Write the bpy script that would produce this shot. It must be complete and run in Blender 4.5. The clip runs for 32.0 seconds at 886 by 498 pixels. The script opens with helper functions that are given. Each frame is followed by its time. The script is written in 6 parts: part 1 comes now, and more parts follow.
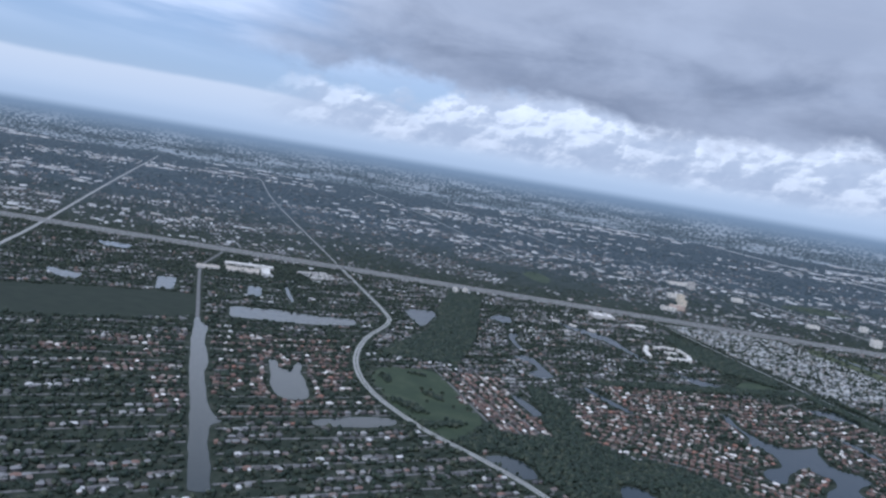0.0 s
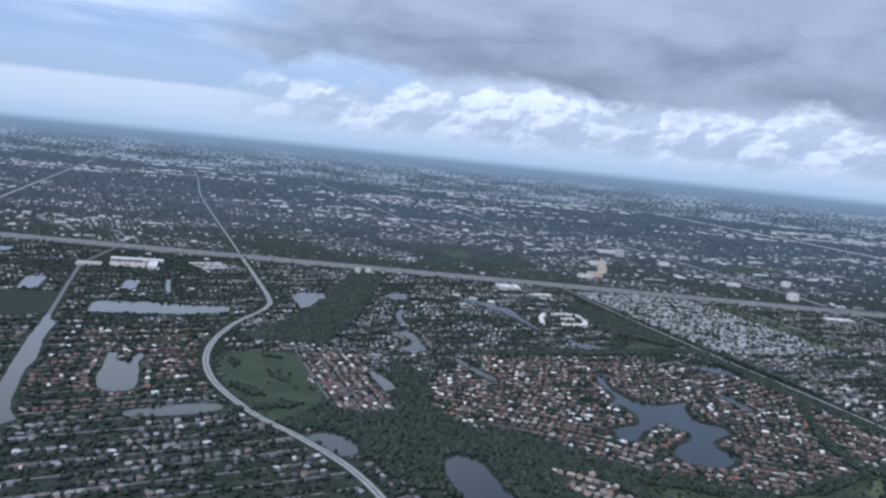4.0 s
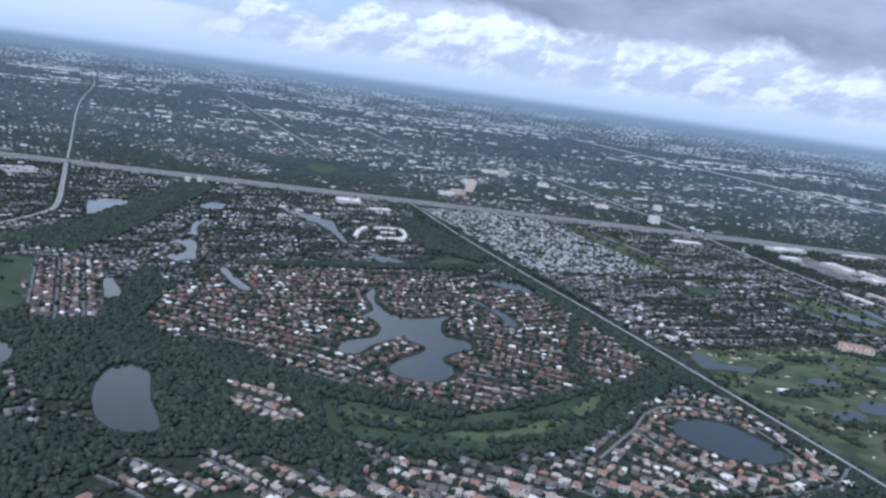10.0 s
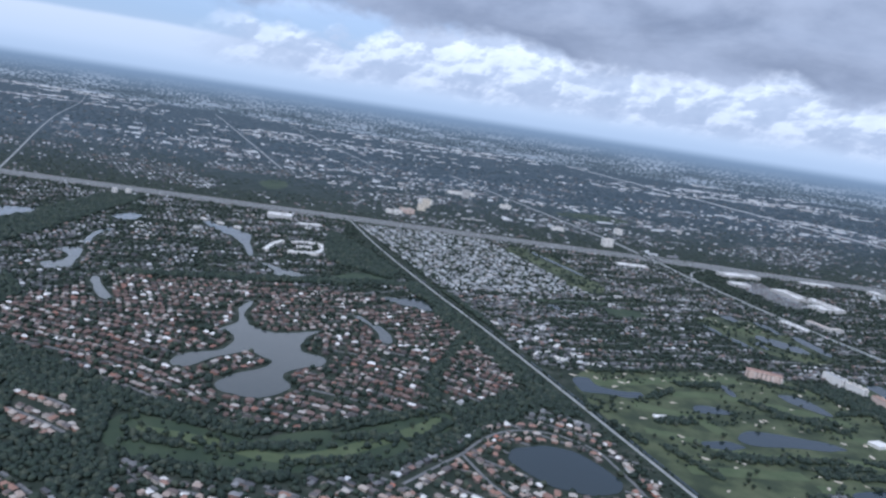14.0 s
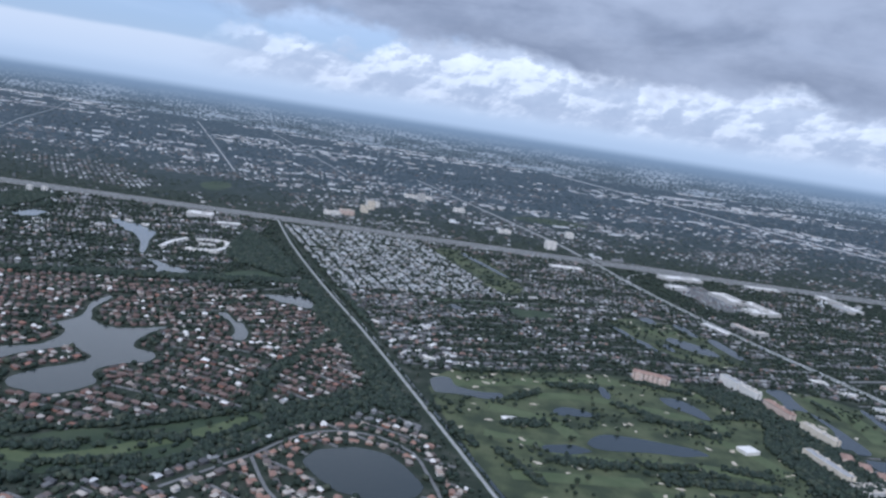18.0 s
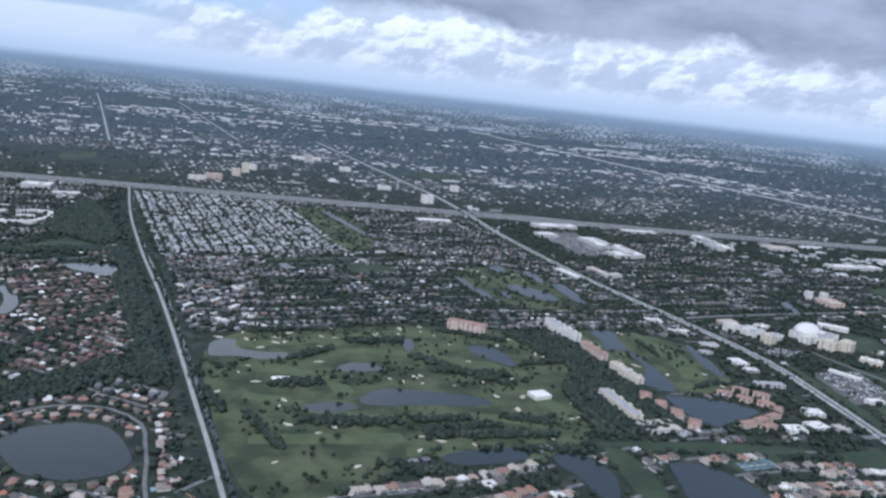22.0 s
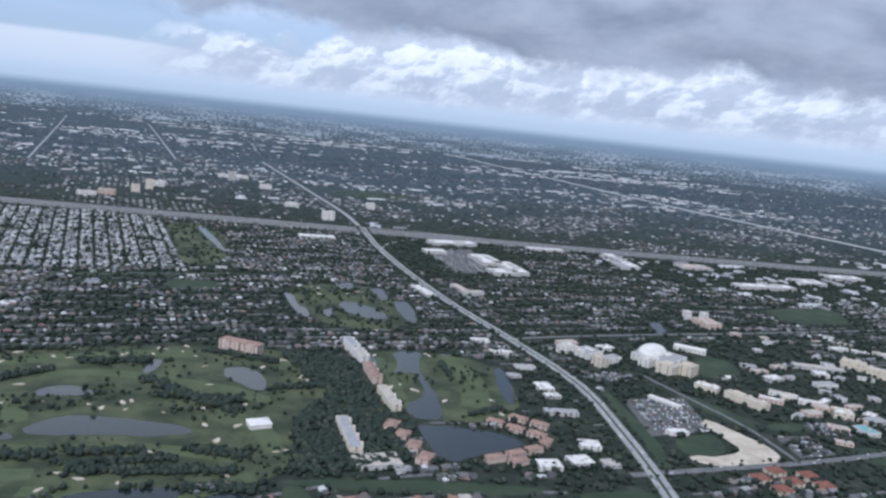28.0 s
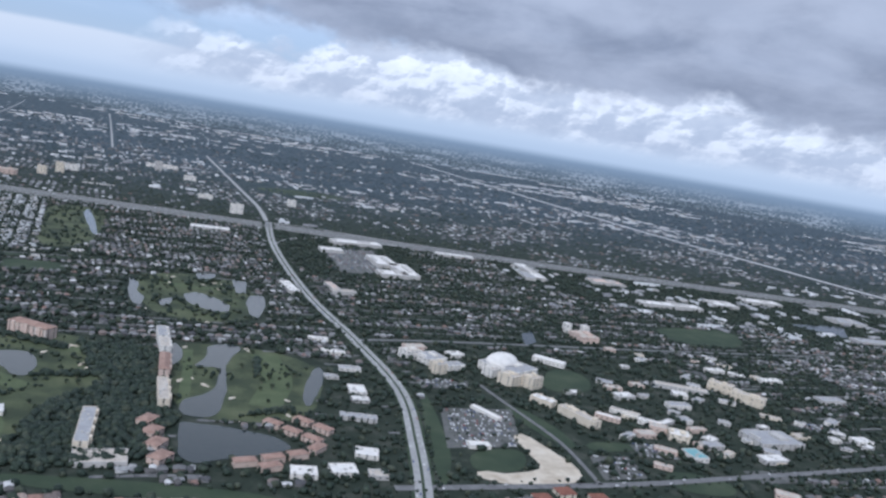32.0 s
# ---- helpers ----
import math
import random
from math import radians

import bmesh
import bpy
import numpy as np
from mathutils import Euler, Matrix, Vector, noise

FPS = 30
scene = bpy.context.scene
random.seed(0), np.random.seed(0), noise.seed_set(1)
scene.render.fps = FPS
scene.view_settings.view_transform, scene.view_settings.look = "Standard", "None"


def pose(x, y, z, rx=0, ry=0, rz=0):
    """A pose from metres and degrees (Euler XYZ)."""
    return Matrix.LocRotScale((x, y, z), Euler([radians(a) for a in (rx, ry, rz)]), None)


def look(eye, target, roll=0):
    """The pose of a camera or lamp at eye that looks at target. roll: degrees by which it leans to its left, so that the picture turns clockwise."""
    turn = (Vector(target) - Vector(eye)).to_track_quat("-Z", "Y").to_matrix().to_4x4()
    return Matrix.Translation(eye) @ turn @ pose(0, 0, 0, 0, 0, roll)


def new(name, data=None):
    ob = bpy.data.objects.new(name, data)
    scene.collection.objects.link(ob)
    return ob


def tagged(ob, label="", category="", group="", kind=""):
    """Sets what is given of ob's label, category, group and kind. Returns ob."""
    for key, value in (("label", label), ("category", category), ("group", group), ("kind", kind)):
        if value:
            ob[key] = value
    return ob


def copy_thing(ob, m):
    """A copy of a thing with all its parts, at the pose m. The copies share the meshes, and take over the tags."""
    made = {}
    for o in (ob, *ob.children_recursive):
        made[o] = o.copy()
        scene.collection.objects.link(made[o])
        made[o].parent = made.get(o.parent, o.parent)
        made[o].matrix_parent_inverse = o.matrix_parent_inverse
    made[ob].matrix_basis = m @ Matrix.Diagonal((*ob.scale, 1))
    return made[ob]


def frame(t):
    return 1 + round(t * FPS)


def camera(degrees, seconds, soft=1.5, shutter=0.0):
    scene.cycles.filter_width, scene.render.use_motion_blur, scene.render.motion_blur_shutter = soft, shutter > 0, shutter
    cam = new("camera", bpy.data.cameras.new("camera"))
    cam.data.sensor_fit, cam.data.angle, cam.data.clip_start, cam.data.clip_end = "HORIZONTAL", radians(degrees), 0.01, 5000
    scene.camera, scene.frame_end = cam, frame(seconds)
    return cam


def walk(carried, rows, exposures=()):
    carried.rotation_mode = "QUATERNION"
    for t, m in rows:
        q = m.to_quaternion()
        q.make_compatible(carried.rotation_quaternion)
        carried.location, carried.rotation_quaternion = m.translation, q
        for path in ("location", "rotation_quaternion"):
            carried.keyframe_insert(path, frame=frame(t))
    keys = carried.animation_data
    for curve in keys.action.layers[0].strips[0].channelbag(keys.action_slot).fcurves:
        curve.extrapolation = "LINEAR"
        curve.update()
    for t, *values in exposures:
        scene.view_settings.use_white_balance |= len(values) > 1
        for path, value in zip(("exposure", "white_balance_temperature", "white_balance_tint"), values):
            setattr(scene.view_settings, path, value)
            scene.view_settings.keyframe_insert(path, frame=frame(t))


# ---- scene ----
cam = camera(58.6, 32.0, soft=2.6)
METRES, EYE, TILT, LEAN, TURN = 1200.0, 259.5, -6.47, -9.38, 0.0
ROWS = [
    (0.0, -0.00074, -0.00099, -0.00021, 0.00, 0.00, -0.00),
    (0.5, 0.01417, 0.00300, -0.00273, -0.00, 0.16, 0.09),
    (1.0, 0.02906, 0.00693, -0.00527, 0.07, 0.19, 0.07),
    (1.5, 0.04396, 0.01081, -0.00784, 0.02, 0.14, 0.23),
    (2.0, 0.05886, 0.01465, -0.01044, -0.02, -0.03, 0.60),
    (2.5, 0.07377, 0.01845, -0.01306, -0.11, -0.07, 0.79),
    (4.5, 0.13343, 0.03331, -0.02375, -2.28, -1.92, 5.20),
    (5.0, 0.14836, 0.03696, -0.02646, -2.47, -5.05, 6.31),
    (5.5, 0.16330, 0.04059, -0.02917, -3.92, -7.87, 6.62),
    (6.0, 0.17825, 0.04420, -0.03190, -5.93, -7.64, 5.18),
    (6.5, 0.19321, 0.04779, -0.03464, -6.42, -7.72, 4.03),
    (7.0, 0.20817, 0.05138, -0.03738, -6.37, -8.24, 3.52),
    (7.5, 0.22315, 0.05495, -0.04013, -6.36, -8.00, 3.30),
    (8.0, 0.23814, 0.05851, -0.04287, -6.40, -7.38, 3.22),
    (8.5, 0.25314, 0.06207, -0.04562, -6.34, -6.86, 3.03),
    (9.0, 0.26816, 0.06563, -0.04837, -6.18, -6.51, 2.84),
    (9.5, 0.28318, 0.06918, -0.05112, -5.75, -6.42, 2.52),
    (10.0, 0.29822, 0.07274, -0.05387, -5.30, -6.46, 2.28),
    (10.5, 0.31326, 0.07629, -0.05661, -5.09, -6.28, 2.36),
    (11.0, 0.32832, 0.07985, -0.05935, -4.89, -5.73, 2.28),
    (11.5, 0.34339, 0.08341, -0.06209, -4.77, -5.38, 2.01),
    (12.0, 0.35847, 0.08697, -0.06481, -4.70, -5.20, 1.87),
    (12.5, 0.37356, 0.09054, -0.06754, -4.61, -4.96, 1.70),
    (13.0, 0.38867, 0.09412, -0.07025, -4.45, -4.90, 1.45),
    (13.5, 0.40378, 0.09771, -0.07296, -4.39, -4.72, 1.28),
    (14.0, 0.41890, 0.10130, -0.07566, -4.34, -4.42, 1.26),
    (14.5, 0.43402, 0.10490, -0.07835, -4.33, -4.32, 1.43),
    (16.5, 0.49460, 0.11938, -0.08903, -3.70, -4.39, 0.72),
    (17.0, 0.50976, 0.12301, -0.09168, -3.50, -4.40, 0.92),
    (17.5, 0.52492, 0.12666, -0.09432, -3.64, -4.08, 1.00),
    (18.0, 0.54008, 0.13031, -0.09695, -3.85, -3.58, 1.08),
    (18.5, 0.55524, 0.13397, -0.09958, -3.95, -3.22, 1.23),
    (19.0, 0.57040, 0.13763, -0.10220, -4.03, -2.99, 1.68),
    (19.5, 0.58555, 0.14129, -0.10481, -4.01, -2.79, 2.32),
    (20.0, 0.60071, 0.14495, -0.10741, -4.12, -2.63, 3.19),
    (20.5, 0.61585, 0.14862, -0.11002, -4.60, -2.61, 3.86),
    (21.0, 0.63099, 0.15228, -0.11261, -5.40, -3.32, 4.26),
    (21.5, 0.64611, 0.15594, -0.11521, -6.62, -4.71, 4.42),
    (22.0, 0.66123, 0.15959, -0.11780, -8.05, -6.36, 3.95),
    (22.5, 0.67633, 0.16324, -0.12039, -9.03, -7.69, 3.70),
    (23.0, 0.69142, 0.16687, -0.12298, -8.71, -7.73, 4.06),
    (23.5, 0.70649, 0.17050, -0.12558, -7.70, -6.93, 4.35),
    (24.0, 0.72154, 0.17411, -0.12817, -7.03, -6.09, 4.62),
    (24.5, 0.73656, 0.17770, -0.13077, -6.76, -5.49, 4.64),
    (25.0, 0.75157, 0.18127, -0.13338, -6.68, -5.27, 4.60),
    (25.5, 0.76654, 0.18482, -0.13599, -6.76, -4.92, 4.43),
    (27.5, 0.82612, 0.19873, -0.14656, -7.34, -4.20, 4.20),
    (28.0, 0.84092, 0.20212, -0.14924, -7.39, -4.39, 3.96),
    (28.5, 0.85568, 0.20546, -0.15194, -7.37, -4.49, 3.63),
    (29.0, 0.87039, 0.20875, -0.15466, -7.29, -4.66, 3.06),
    (29.5, 0.88505, 0.21200, -0.15741, -7.30, -4.70, 2.44),
    (30.0, 0.89965, 0.21518, -0.16018, -7.54, -4.41, 1.99),
    (30.5, 0.91421, 0.21831, -0.16298, -7.83, -3.95, 1.60),
    (31.0, 0.92870, 0.22137, -0.16581, -8.14, -3.61, 1.35),
    (31.5, 0.94313, 0.22436, -0.16868, -8.29, -3.47, 1.09),
    (32.0, 0.95749, 0.22728, -0.17159, -8.37, -3.49, 0.68),
]
walk(cam, [(t, pose(0, 0, EYE, TILT, LEAN, TURN) @ pose(METRES * x, METRES * y, METRES * z, 90 + pitch, roll, yaw)) for t, x, y, z, yaw, pitch, roll in ROWS],
     exposures=[(0.0, 0.05, 5150, 13), (2.5, 0.08, 5150, 13), (4.9, 0.2, 5050, 14), (5.5, 0.62, 5000, 16), (6.0, 0.6, 5000, 17), (7.0, 0.5, 5000, 16), (8.0, 0.42, 5000, 15), (10.0, 0.28, 5050, 13), (12.0, 0.22, 5100, 13), (14.0, 0.2, 5100, 13), (17.0, 0.1, 5120, 13), (19.0, 0.16, 5150, 13), (20.0, 0.18, 5150, 13), (24.0, 0.29, 5250, 13), (28.0, 0.18, 5300, 13), (32.0, 0.16, 5300, 13)])

# ---- world and sun ----
def nodes_of(tree):
    tree.nodes.clear()
    return tree.nodes, tree.links


def ramp_node(N, stops, kind="LINEAR"):
    r = N.new("ShaderNodeValToRGB")
    r.color_ramp.interpolation = kind
    e = r.color_ramp.elements
    while len(e) < len(stops):
        e.new(0.5)
    for el, (p, c) in zip(e, stops):
        el.position = p
        el.color = (*c, 1) if len(c) == 3 else c
    return r


def math_node(N, L, op, a, b=None, c=None, clamp=False):
    m = N.new("ShaderNodeMath")
    m.operation, m.use_clamp = op, clamp
    for i, v in enumerate((a, b, c)):
        if v is None:
            continue
        if isinstance(v, (int, float)):
            m.inputs[i].default_value = v
        else:
            L.new(v, m.inputs[i])
    return m.outputs[0]


def mix_node(N, L, f, a, b):
    m = N.new("ShaderNodeMix")
    m.data_type = "RGBA"
    for sock, v in ((m.inputs[0], f), (m.inputs[6], a), (m.inputs[7], b)):
        if isinstance(v, (int, float)):
            sock.default_value = v
        elif isinstance(v, tuple):
            sock.default_value = (*v, 1)
        else:
            L.new(v, sock)
    return m.outputs[2]


def noise_node(N, L, vec, scale, detail=4, rough=0.55, distortion=0.0):
    n = N.new("ShaderNodeTexNoise")
    n.inputs["Scale"].default_value = scale
    n.inputs["Detail"].default_value = detail
    n.inputs["Roughness"].default_value = rough
    n.inputs["Distortion"].default_value = distortion
    if vec is not None:
        L.new(vec, n.inputs["Vector"])
    return n


SUN_AZ, SUN_EL = 200.0, 48.0
world = bpy.data.worlds.new("world")
scene.world = world
world.use_nodes = True
N, L = nodes_of(world.node_tree)
tc = N.new("ShaderNodeTexCoord")
sep = N.new("ShaderNodeSeparateXYZ")
L.new(tc.outputs["Generated"], sep.inputs[0])
dx, dy, dz = sep.outputs
# azimuth (0 = ahead, to the right positive) and elevation, in degrees
az = math_node(N, L, "MULTIPLY", math_node(N, L, "ARCTAN2", dx, dy), 57.2958)
el = math_node(N, L, "MULTIPLY", math_node(N, L, "ARCSINE", dz), 57.2958)
comb = N.new("ShaderNodeCombineXYZ")
L.new(math_node(N, L, "MULTIPLY", az, 0.1), comb.inputs[0])
L.new(math_node(N, L, "MULTIPLY", el, 0.14), comb.inputs[1])
dome = comb.outputs[0]
sky = N.new("ShaderNodeTexSky")
sky.sky_type, sky.sun_disc = "NISHITA", False
sky.sun_elevation, sky.sun_rotation = radians(SUN_EL), radians(SUN_AZ)
skyc = N.new("ShaderNodeVectorMath")
skyc.operation = "SCALE"
L.new(sky.outputs[0], skyc.inputs[0])
skyc.inputs[3].default_value = 0.08


def smooth(lo, hi, v):
    m = N.new("ShaderNodeMapRange")
    m.interpolation_type = "SMOOTHSTEP"
    L.new(v, m.inputs[0])
    m.inputs[1].default_value, m.inputs[2].default_value = lo, hi
    return m.outputs[0]


def add(a, b):
    return math_node(N, L, "ADD", a, b)


def mul(a, b):
    return math_node(N, L, "MULTIPLY", a, b)


def shifted(vec, x, y):
    v = N.new("ShaderNodeVectorMath")
    L.new(vec, v.inputs[0])
    v.inputs[1].default_value = (x, y, 0)
    return v.outputs[0]


def heaps(vec, scale):
    """Round heaps of three sizes: their fullness, and how far each side faces up to the light."""
    full, side = None, None
    for k, w in ((1.0, 0.46), (2.3, 0.28), (5.2, 0.17), (11.5, 0.09)):
        both = []
        for off in (0.0, 0.16):
            v = N.new("ShaderNodeTexVoronoi")
            v.feature, v.voronoi_dimensions = "SMOOTH_F1", "2D"
            v.inputs["Scale"].default_value = scale * k
            v.inputs["Smoothness"].default_value = 0.12
            L.new(shifted(vec, -0.5 * off / (scale * k), off / (scale * k)), v.inputs["Vector"])
            both.append(math_node(N, L, "MULTIPLY_ADD", v.outputs["Distance"], -1.35 * w, w))
        up = math_node(N, L, "SUBTRACT", both[0], both[1])
        full = both[0] if full is None else math_node(N, L, "ADD", full, both[0])
        side = up if side is None else math_node(N, L, "ADD", side, up)
    return full, side


n_big = noise_node(N, L, dome, 0.9, 5, 0.5, 0.1).outputs[0]
n_mid = noise_node(N, L, dome, 2.2, 7, 0.55, 0.1).outputs[0]
n_fine = noise_node(N, L, dome, 7.0, 6, 0.6, 0.2).outputs[0]
warp = N.new("ShaderNodeVectorMath")
warp.operation = "MULTIPLY_ADD"
L.new(noise_node(N, L, dome, 4.0, 6, 0.6).outputs["Color"], warp.inputs[0])
warp.inputs[1].default_value = (0.13, 0.13, 0.0)
L.new(dome, warp.inputs[2])
puff, puff_up = heaps(warp.outputs[0], 2.4)
# thin high cloud over the blue
base = mix_node(N, L, 0.6, skyc.outputs[0], (0.45, 0.53, 0.655))
streak = N.new("ShaderNodeCombineXYZ")
L.new(math_node(N, L, "MULTIPLY", az, 0.03), streak.inputs[0])
L.new(add(math_node(N, L, "MULTIPLY", el, 0.30), math_node(N, L, "MULTIPLY", az, 0.02)), streak.inputs[1])
n_str = noise_node(N, L, streak.outputs[0], 1.3, 6, 0.5, 0.5).outputs[0]
base = mix_node(N, L, mul(smooth(0.36, 0.66, n_str), mul(smooth(3.0, 8.5, el), 0.95)), base, (0.84, 0.85, 0.87))
# a pale sheet of cloud low in the west, with a clear upper edge
rim = add(el, add(mul(add(n_big, -0.5), 0.9), mul(smooth(-14.0, 6.0, az), 0.9)))
base = mix_node(N, L, mul(smooth(2.95, 2.55, rim), 0.85), base, (0.70, 0.70, 0.69))
# pale haze over the horizon
base = mix_node(N, L, mul(smooth(3.4, -0.4, el), 0.95), base, (0.54, 0.595, 0.64))
# heaped clouds in a belt low over the horizon, flat below, ragged above
crest = add(add(mul(smooth(-10.0, 12.0, az), 4.2), 2.9), mul(add(n_big, -0.5), 6.5))
belt = mul(smooth(0.3, 1.7, add(el, mul(add(n_mid, -0.5), 1.4))), smooth(0.9, -0.6, math_node(N, L, "SUBTRACT", add(el, mul(add(puff, -0.4), -2.2)), crest)))
belt = mul(belt, smooth(-14.0, -2.0, add(az, mul(add(n_big, -0.5), 22.0))))
heap = mul(smooth(0.02, 0.30, add(add(mul(puff, 0.75), mul(n_mid, 0.35)), mul(n_fine, 0.14))), belt)
tone = add(add(mul(smooth(-0.09, 0.13, puff_up), 0.50), mul(smooth(0.6, 5.0, el), 0.32)), mul(add(n_fine, -0.42), 0.50))
heapc = ramp_node(N, [(0.0, (0.44, 0.47, 0.515)), (0.25, (0.53, 0.55, 0.58)), (0.50, (0.64, 0.645, 0.65)), (0.74, (0.83, 0.82, 0.80)), (0.98, (1.03, 1.0, 0.955))])
L.new(tone, heapc.inputs[0])
base = mix_node(N, L, mul(heap, 0.92), base, heapc.outputs[0])
# the grey deck overhead, drawn out along its base
flat = N.new("ShaderNodeCombineXYZ")
L.new(mul(az, 0.07), flat.inputs[0])
L.new(mul(el, 0.20), flat.inputs[1])
n_deck = noise_node(N, L, flat.outputs[0], 1.5, 7, 0.55, 0.3).outputs[0]
edge = add(el, add(mul(add(n_big, -0.5), 7.0), add(mul(add(n_deck, -0.5), 4.5), mul(add(puff, -0.4), 1.2))))
deck = mul(smooth(4.5, 6.3, add(edge, mul(smooth(-2.0, 22.0, az), 1.3))), smooth(-17.0, -3.0, add(az, mul(add(n_big, -0.5), 24.0))))
deckc = mix_node(N, L, smooth(0.34, 0.66, add(mul(n_deck, 0.75), mul(n_mid, 0.25))), (0.25, 0.268, 0.31), (0.415, 0.43, 0.465))
deckc = mix_node(N, L, mul(smooth(7.0, 11.5, edge), 0.55), deckc, (0.53, 0.54, 0.565))
base = mix_node(N, L, mul(deck, 0.96), base, deckc)
# overhead and behind: thin bright overcast
glare = mix_node(N, L, smooth(-2.0, 16.0, az), (1.0, 0.975, 0.93), (0.37, 0.42, 0.51))
base = mix_node(N, L, mul(smooth(14.3, 16.5, add(el, mul(smooth(4.0, -4.0, az), 3.2))), 0.95), base, glare)
base = mix_node(N, L, mul(smooth(19.0, 30.0, el), 0.95), base, (0.44, 0.47, 0.515))
# distant land under the horizon, lost in haze that is painted into the backdrop
svec = N.new("ShaderNodeCombineXYZ")
L.new(mul(az, 3.6), svec.inputs[0])
L.new(mul(el, 11.0), svec.inputs[1])
v = N.new("ShaderNodeTexVoronoi")
v.voronoi_dimensions = "2D"
v.inputs["Scale"].default_value = 1.0
L.new(svec.outputs[0], v.inputs["Vector"])
tvec = N.new("ShaderNodeCombineXYZ")
L.new(mul(az, 0.28), tvec.inputs[0])
L.new(mul(el, 2.6), tvec.inputs[1])
n_tract = noise_node(N, L, tvec.outputs[0], 1.0, 5, 0.65).outputs[0]
n_wood = noise_node(N, L, svec.outputs[0], 0.6, 4, 0.7).outputs[0]
speck = smooth(0.0, 0.12, math_node(N, L, "SUBTRACT", math_node(N, L, "MULTIPLY_ADD", n_tract, 2.2, -0.75), v.outputs["Distance"]))
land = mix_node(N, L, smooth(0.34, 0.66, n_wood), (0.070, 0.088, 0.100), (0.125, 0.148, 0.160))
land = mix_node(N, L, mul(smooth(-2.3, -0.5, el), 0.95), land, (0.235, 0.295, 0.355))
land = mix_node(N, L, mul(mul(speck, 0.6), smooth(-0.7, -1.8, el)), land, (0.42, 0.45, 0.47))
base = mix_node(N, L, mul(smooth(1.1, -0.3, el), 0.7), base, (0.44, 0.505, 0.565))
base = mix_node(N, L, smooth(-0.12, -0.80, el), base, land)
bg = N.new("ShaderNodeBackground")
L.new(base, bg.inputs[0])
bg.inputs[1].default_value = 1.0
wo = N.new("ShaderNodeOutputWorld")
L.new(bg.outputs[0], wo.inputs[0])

sun_data = bpy.data.lights.new("sun", "SUN")
sun_data.energy, sun_data.angle, sun_data.color = 1.9, radians(10), (1.0, 0.91, 0.80)
sun = new("sun", sun_data)
_a, _e = radians(SUN_AZ), radians(SUN_EL)
_from = Vector((math.sin(_a) * math.cos(_e), math.cos(_a) * math.cos(_e), math.sin(_e)))
sun.matrix_world = look(_from * 900, (0, 0, 0))


# ---- materials ----
def material(name, stops, scale=0.08, detail=5, rough=0.85, spec=0.3, island=0.0, obj=0.0, bump=0.0, bump_scale=1.0,
             fine=0.0, fine_scale=1.2, metal=0.0, tints=None, coat=0.0):
    """Noise-ramped surface at world scale; island/obj: how far each joined piece/object shifts along the tints."""
    m = bpy.data.materials.new(name)
    m.use_nodes = True
    N, L = nodes_of(m.node_tree)
    out = N.new("ShaderNodeOutputMaterial")
    b = N.new("ShaderNodeBsdfPrincipled")
    L.new(b.outputs[0], out.inputs[0])
    geo = N.new("ShaderNodeNewGeometry")
    n = noise_node(N, L, geo.outputs["Position"], scale, detail, 0.6)
    r = ramp_node(N, stops)
    L.new(n.outputs[0], r.inputs[0])
    col = r.outputs[0]
    if tints:
        rt = ramp_node(N, tints, "CONSTANT")
        if island:
            L.new(geo.outputs["Random Per Island"], rt.inputs[0])
        else:
            oi = N.new("ShaderNodeObjectInfo")
            L.new(oi.outputs["Random"], rt.inputs[0])
        mm = N.new("ShaderNodeMix")
        mm.data_type, mm.blend_type = "RGBA", "MULTIPLY"
        mm.inputs[0].default_value = 1.0
        L.new(rt.outputs[0], mm.inputs[6])
        L.new(col, mm.inputs[7])
        col = mm.outputs[2]
    if fine:
        nf = noise_node(N, L, geo.outputs["Position"], fine_scale, 3, 0.6)
        f = math_node(N, L, "MULTIPLY_ADD", nf.outputs[0], 2 * fine, 1 - fine)
        vm = N.new("ShaderNodeVectorMath")
        vm.operation = "SCALE"
        L.new(col, vm.inputs[0])
        L.new(f, vm.inputs[3])
        col = vm.outputs[0]
    L.new(col, b.inputs["Base Color"])
    b.inputs["Roughness"].default_value = rough
    b.inputs["Specular IOR Level"].default_value = spec
    b.inputs["Metallic"].default_value = metal
    b.inputs["Coat Weight"].default_value = coat
    if bump:
        nb = noise_node(N, L, geo.outputs["Position"], bump_scale, 4, 0.6)
        bp = N.new("ShaderNodeBump")
        bp.inputs["Strength"].default_value = bump
        bp.inputs["Distance"].default_value = 0.6
        L.new(nb.outputs[0], bp.inputs["Height"])
        L.new(bp.outputs[0], b.inputs["Normal"])
    return m


M_GROUND = material("suburb_ground", [(0.30, (0.026, 0.036, 0.028)), (0.52, (0.042, 0.052, 0.040)), (0.66, (0.074, 0.080, 0.066)), (0.80, (0.13, 0.125, 0.11))],
                    scale=0.06, detail=7, rough=0.95, spec=0.06, fine=0.35, fine_scale=0.5)
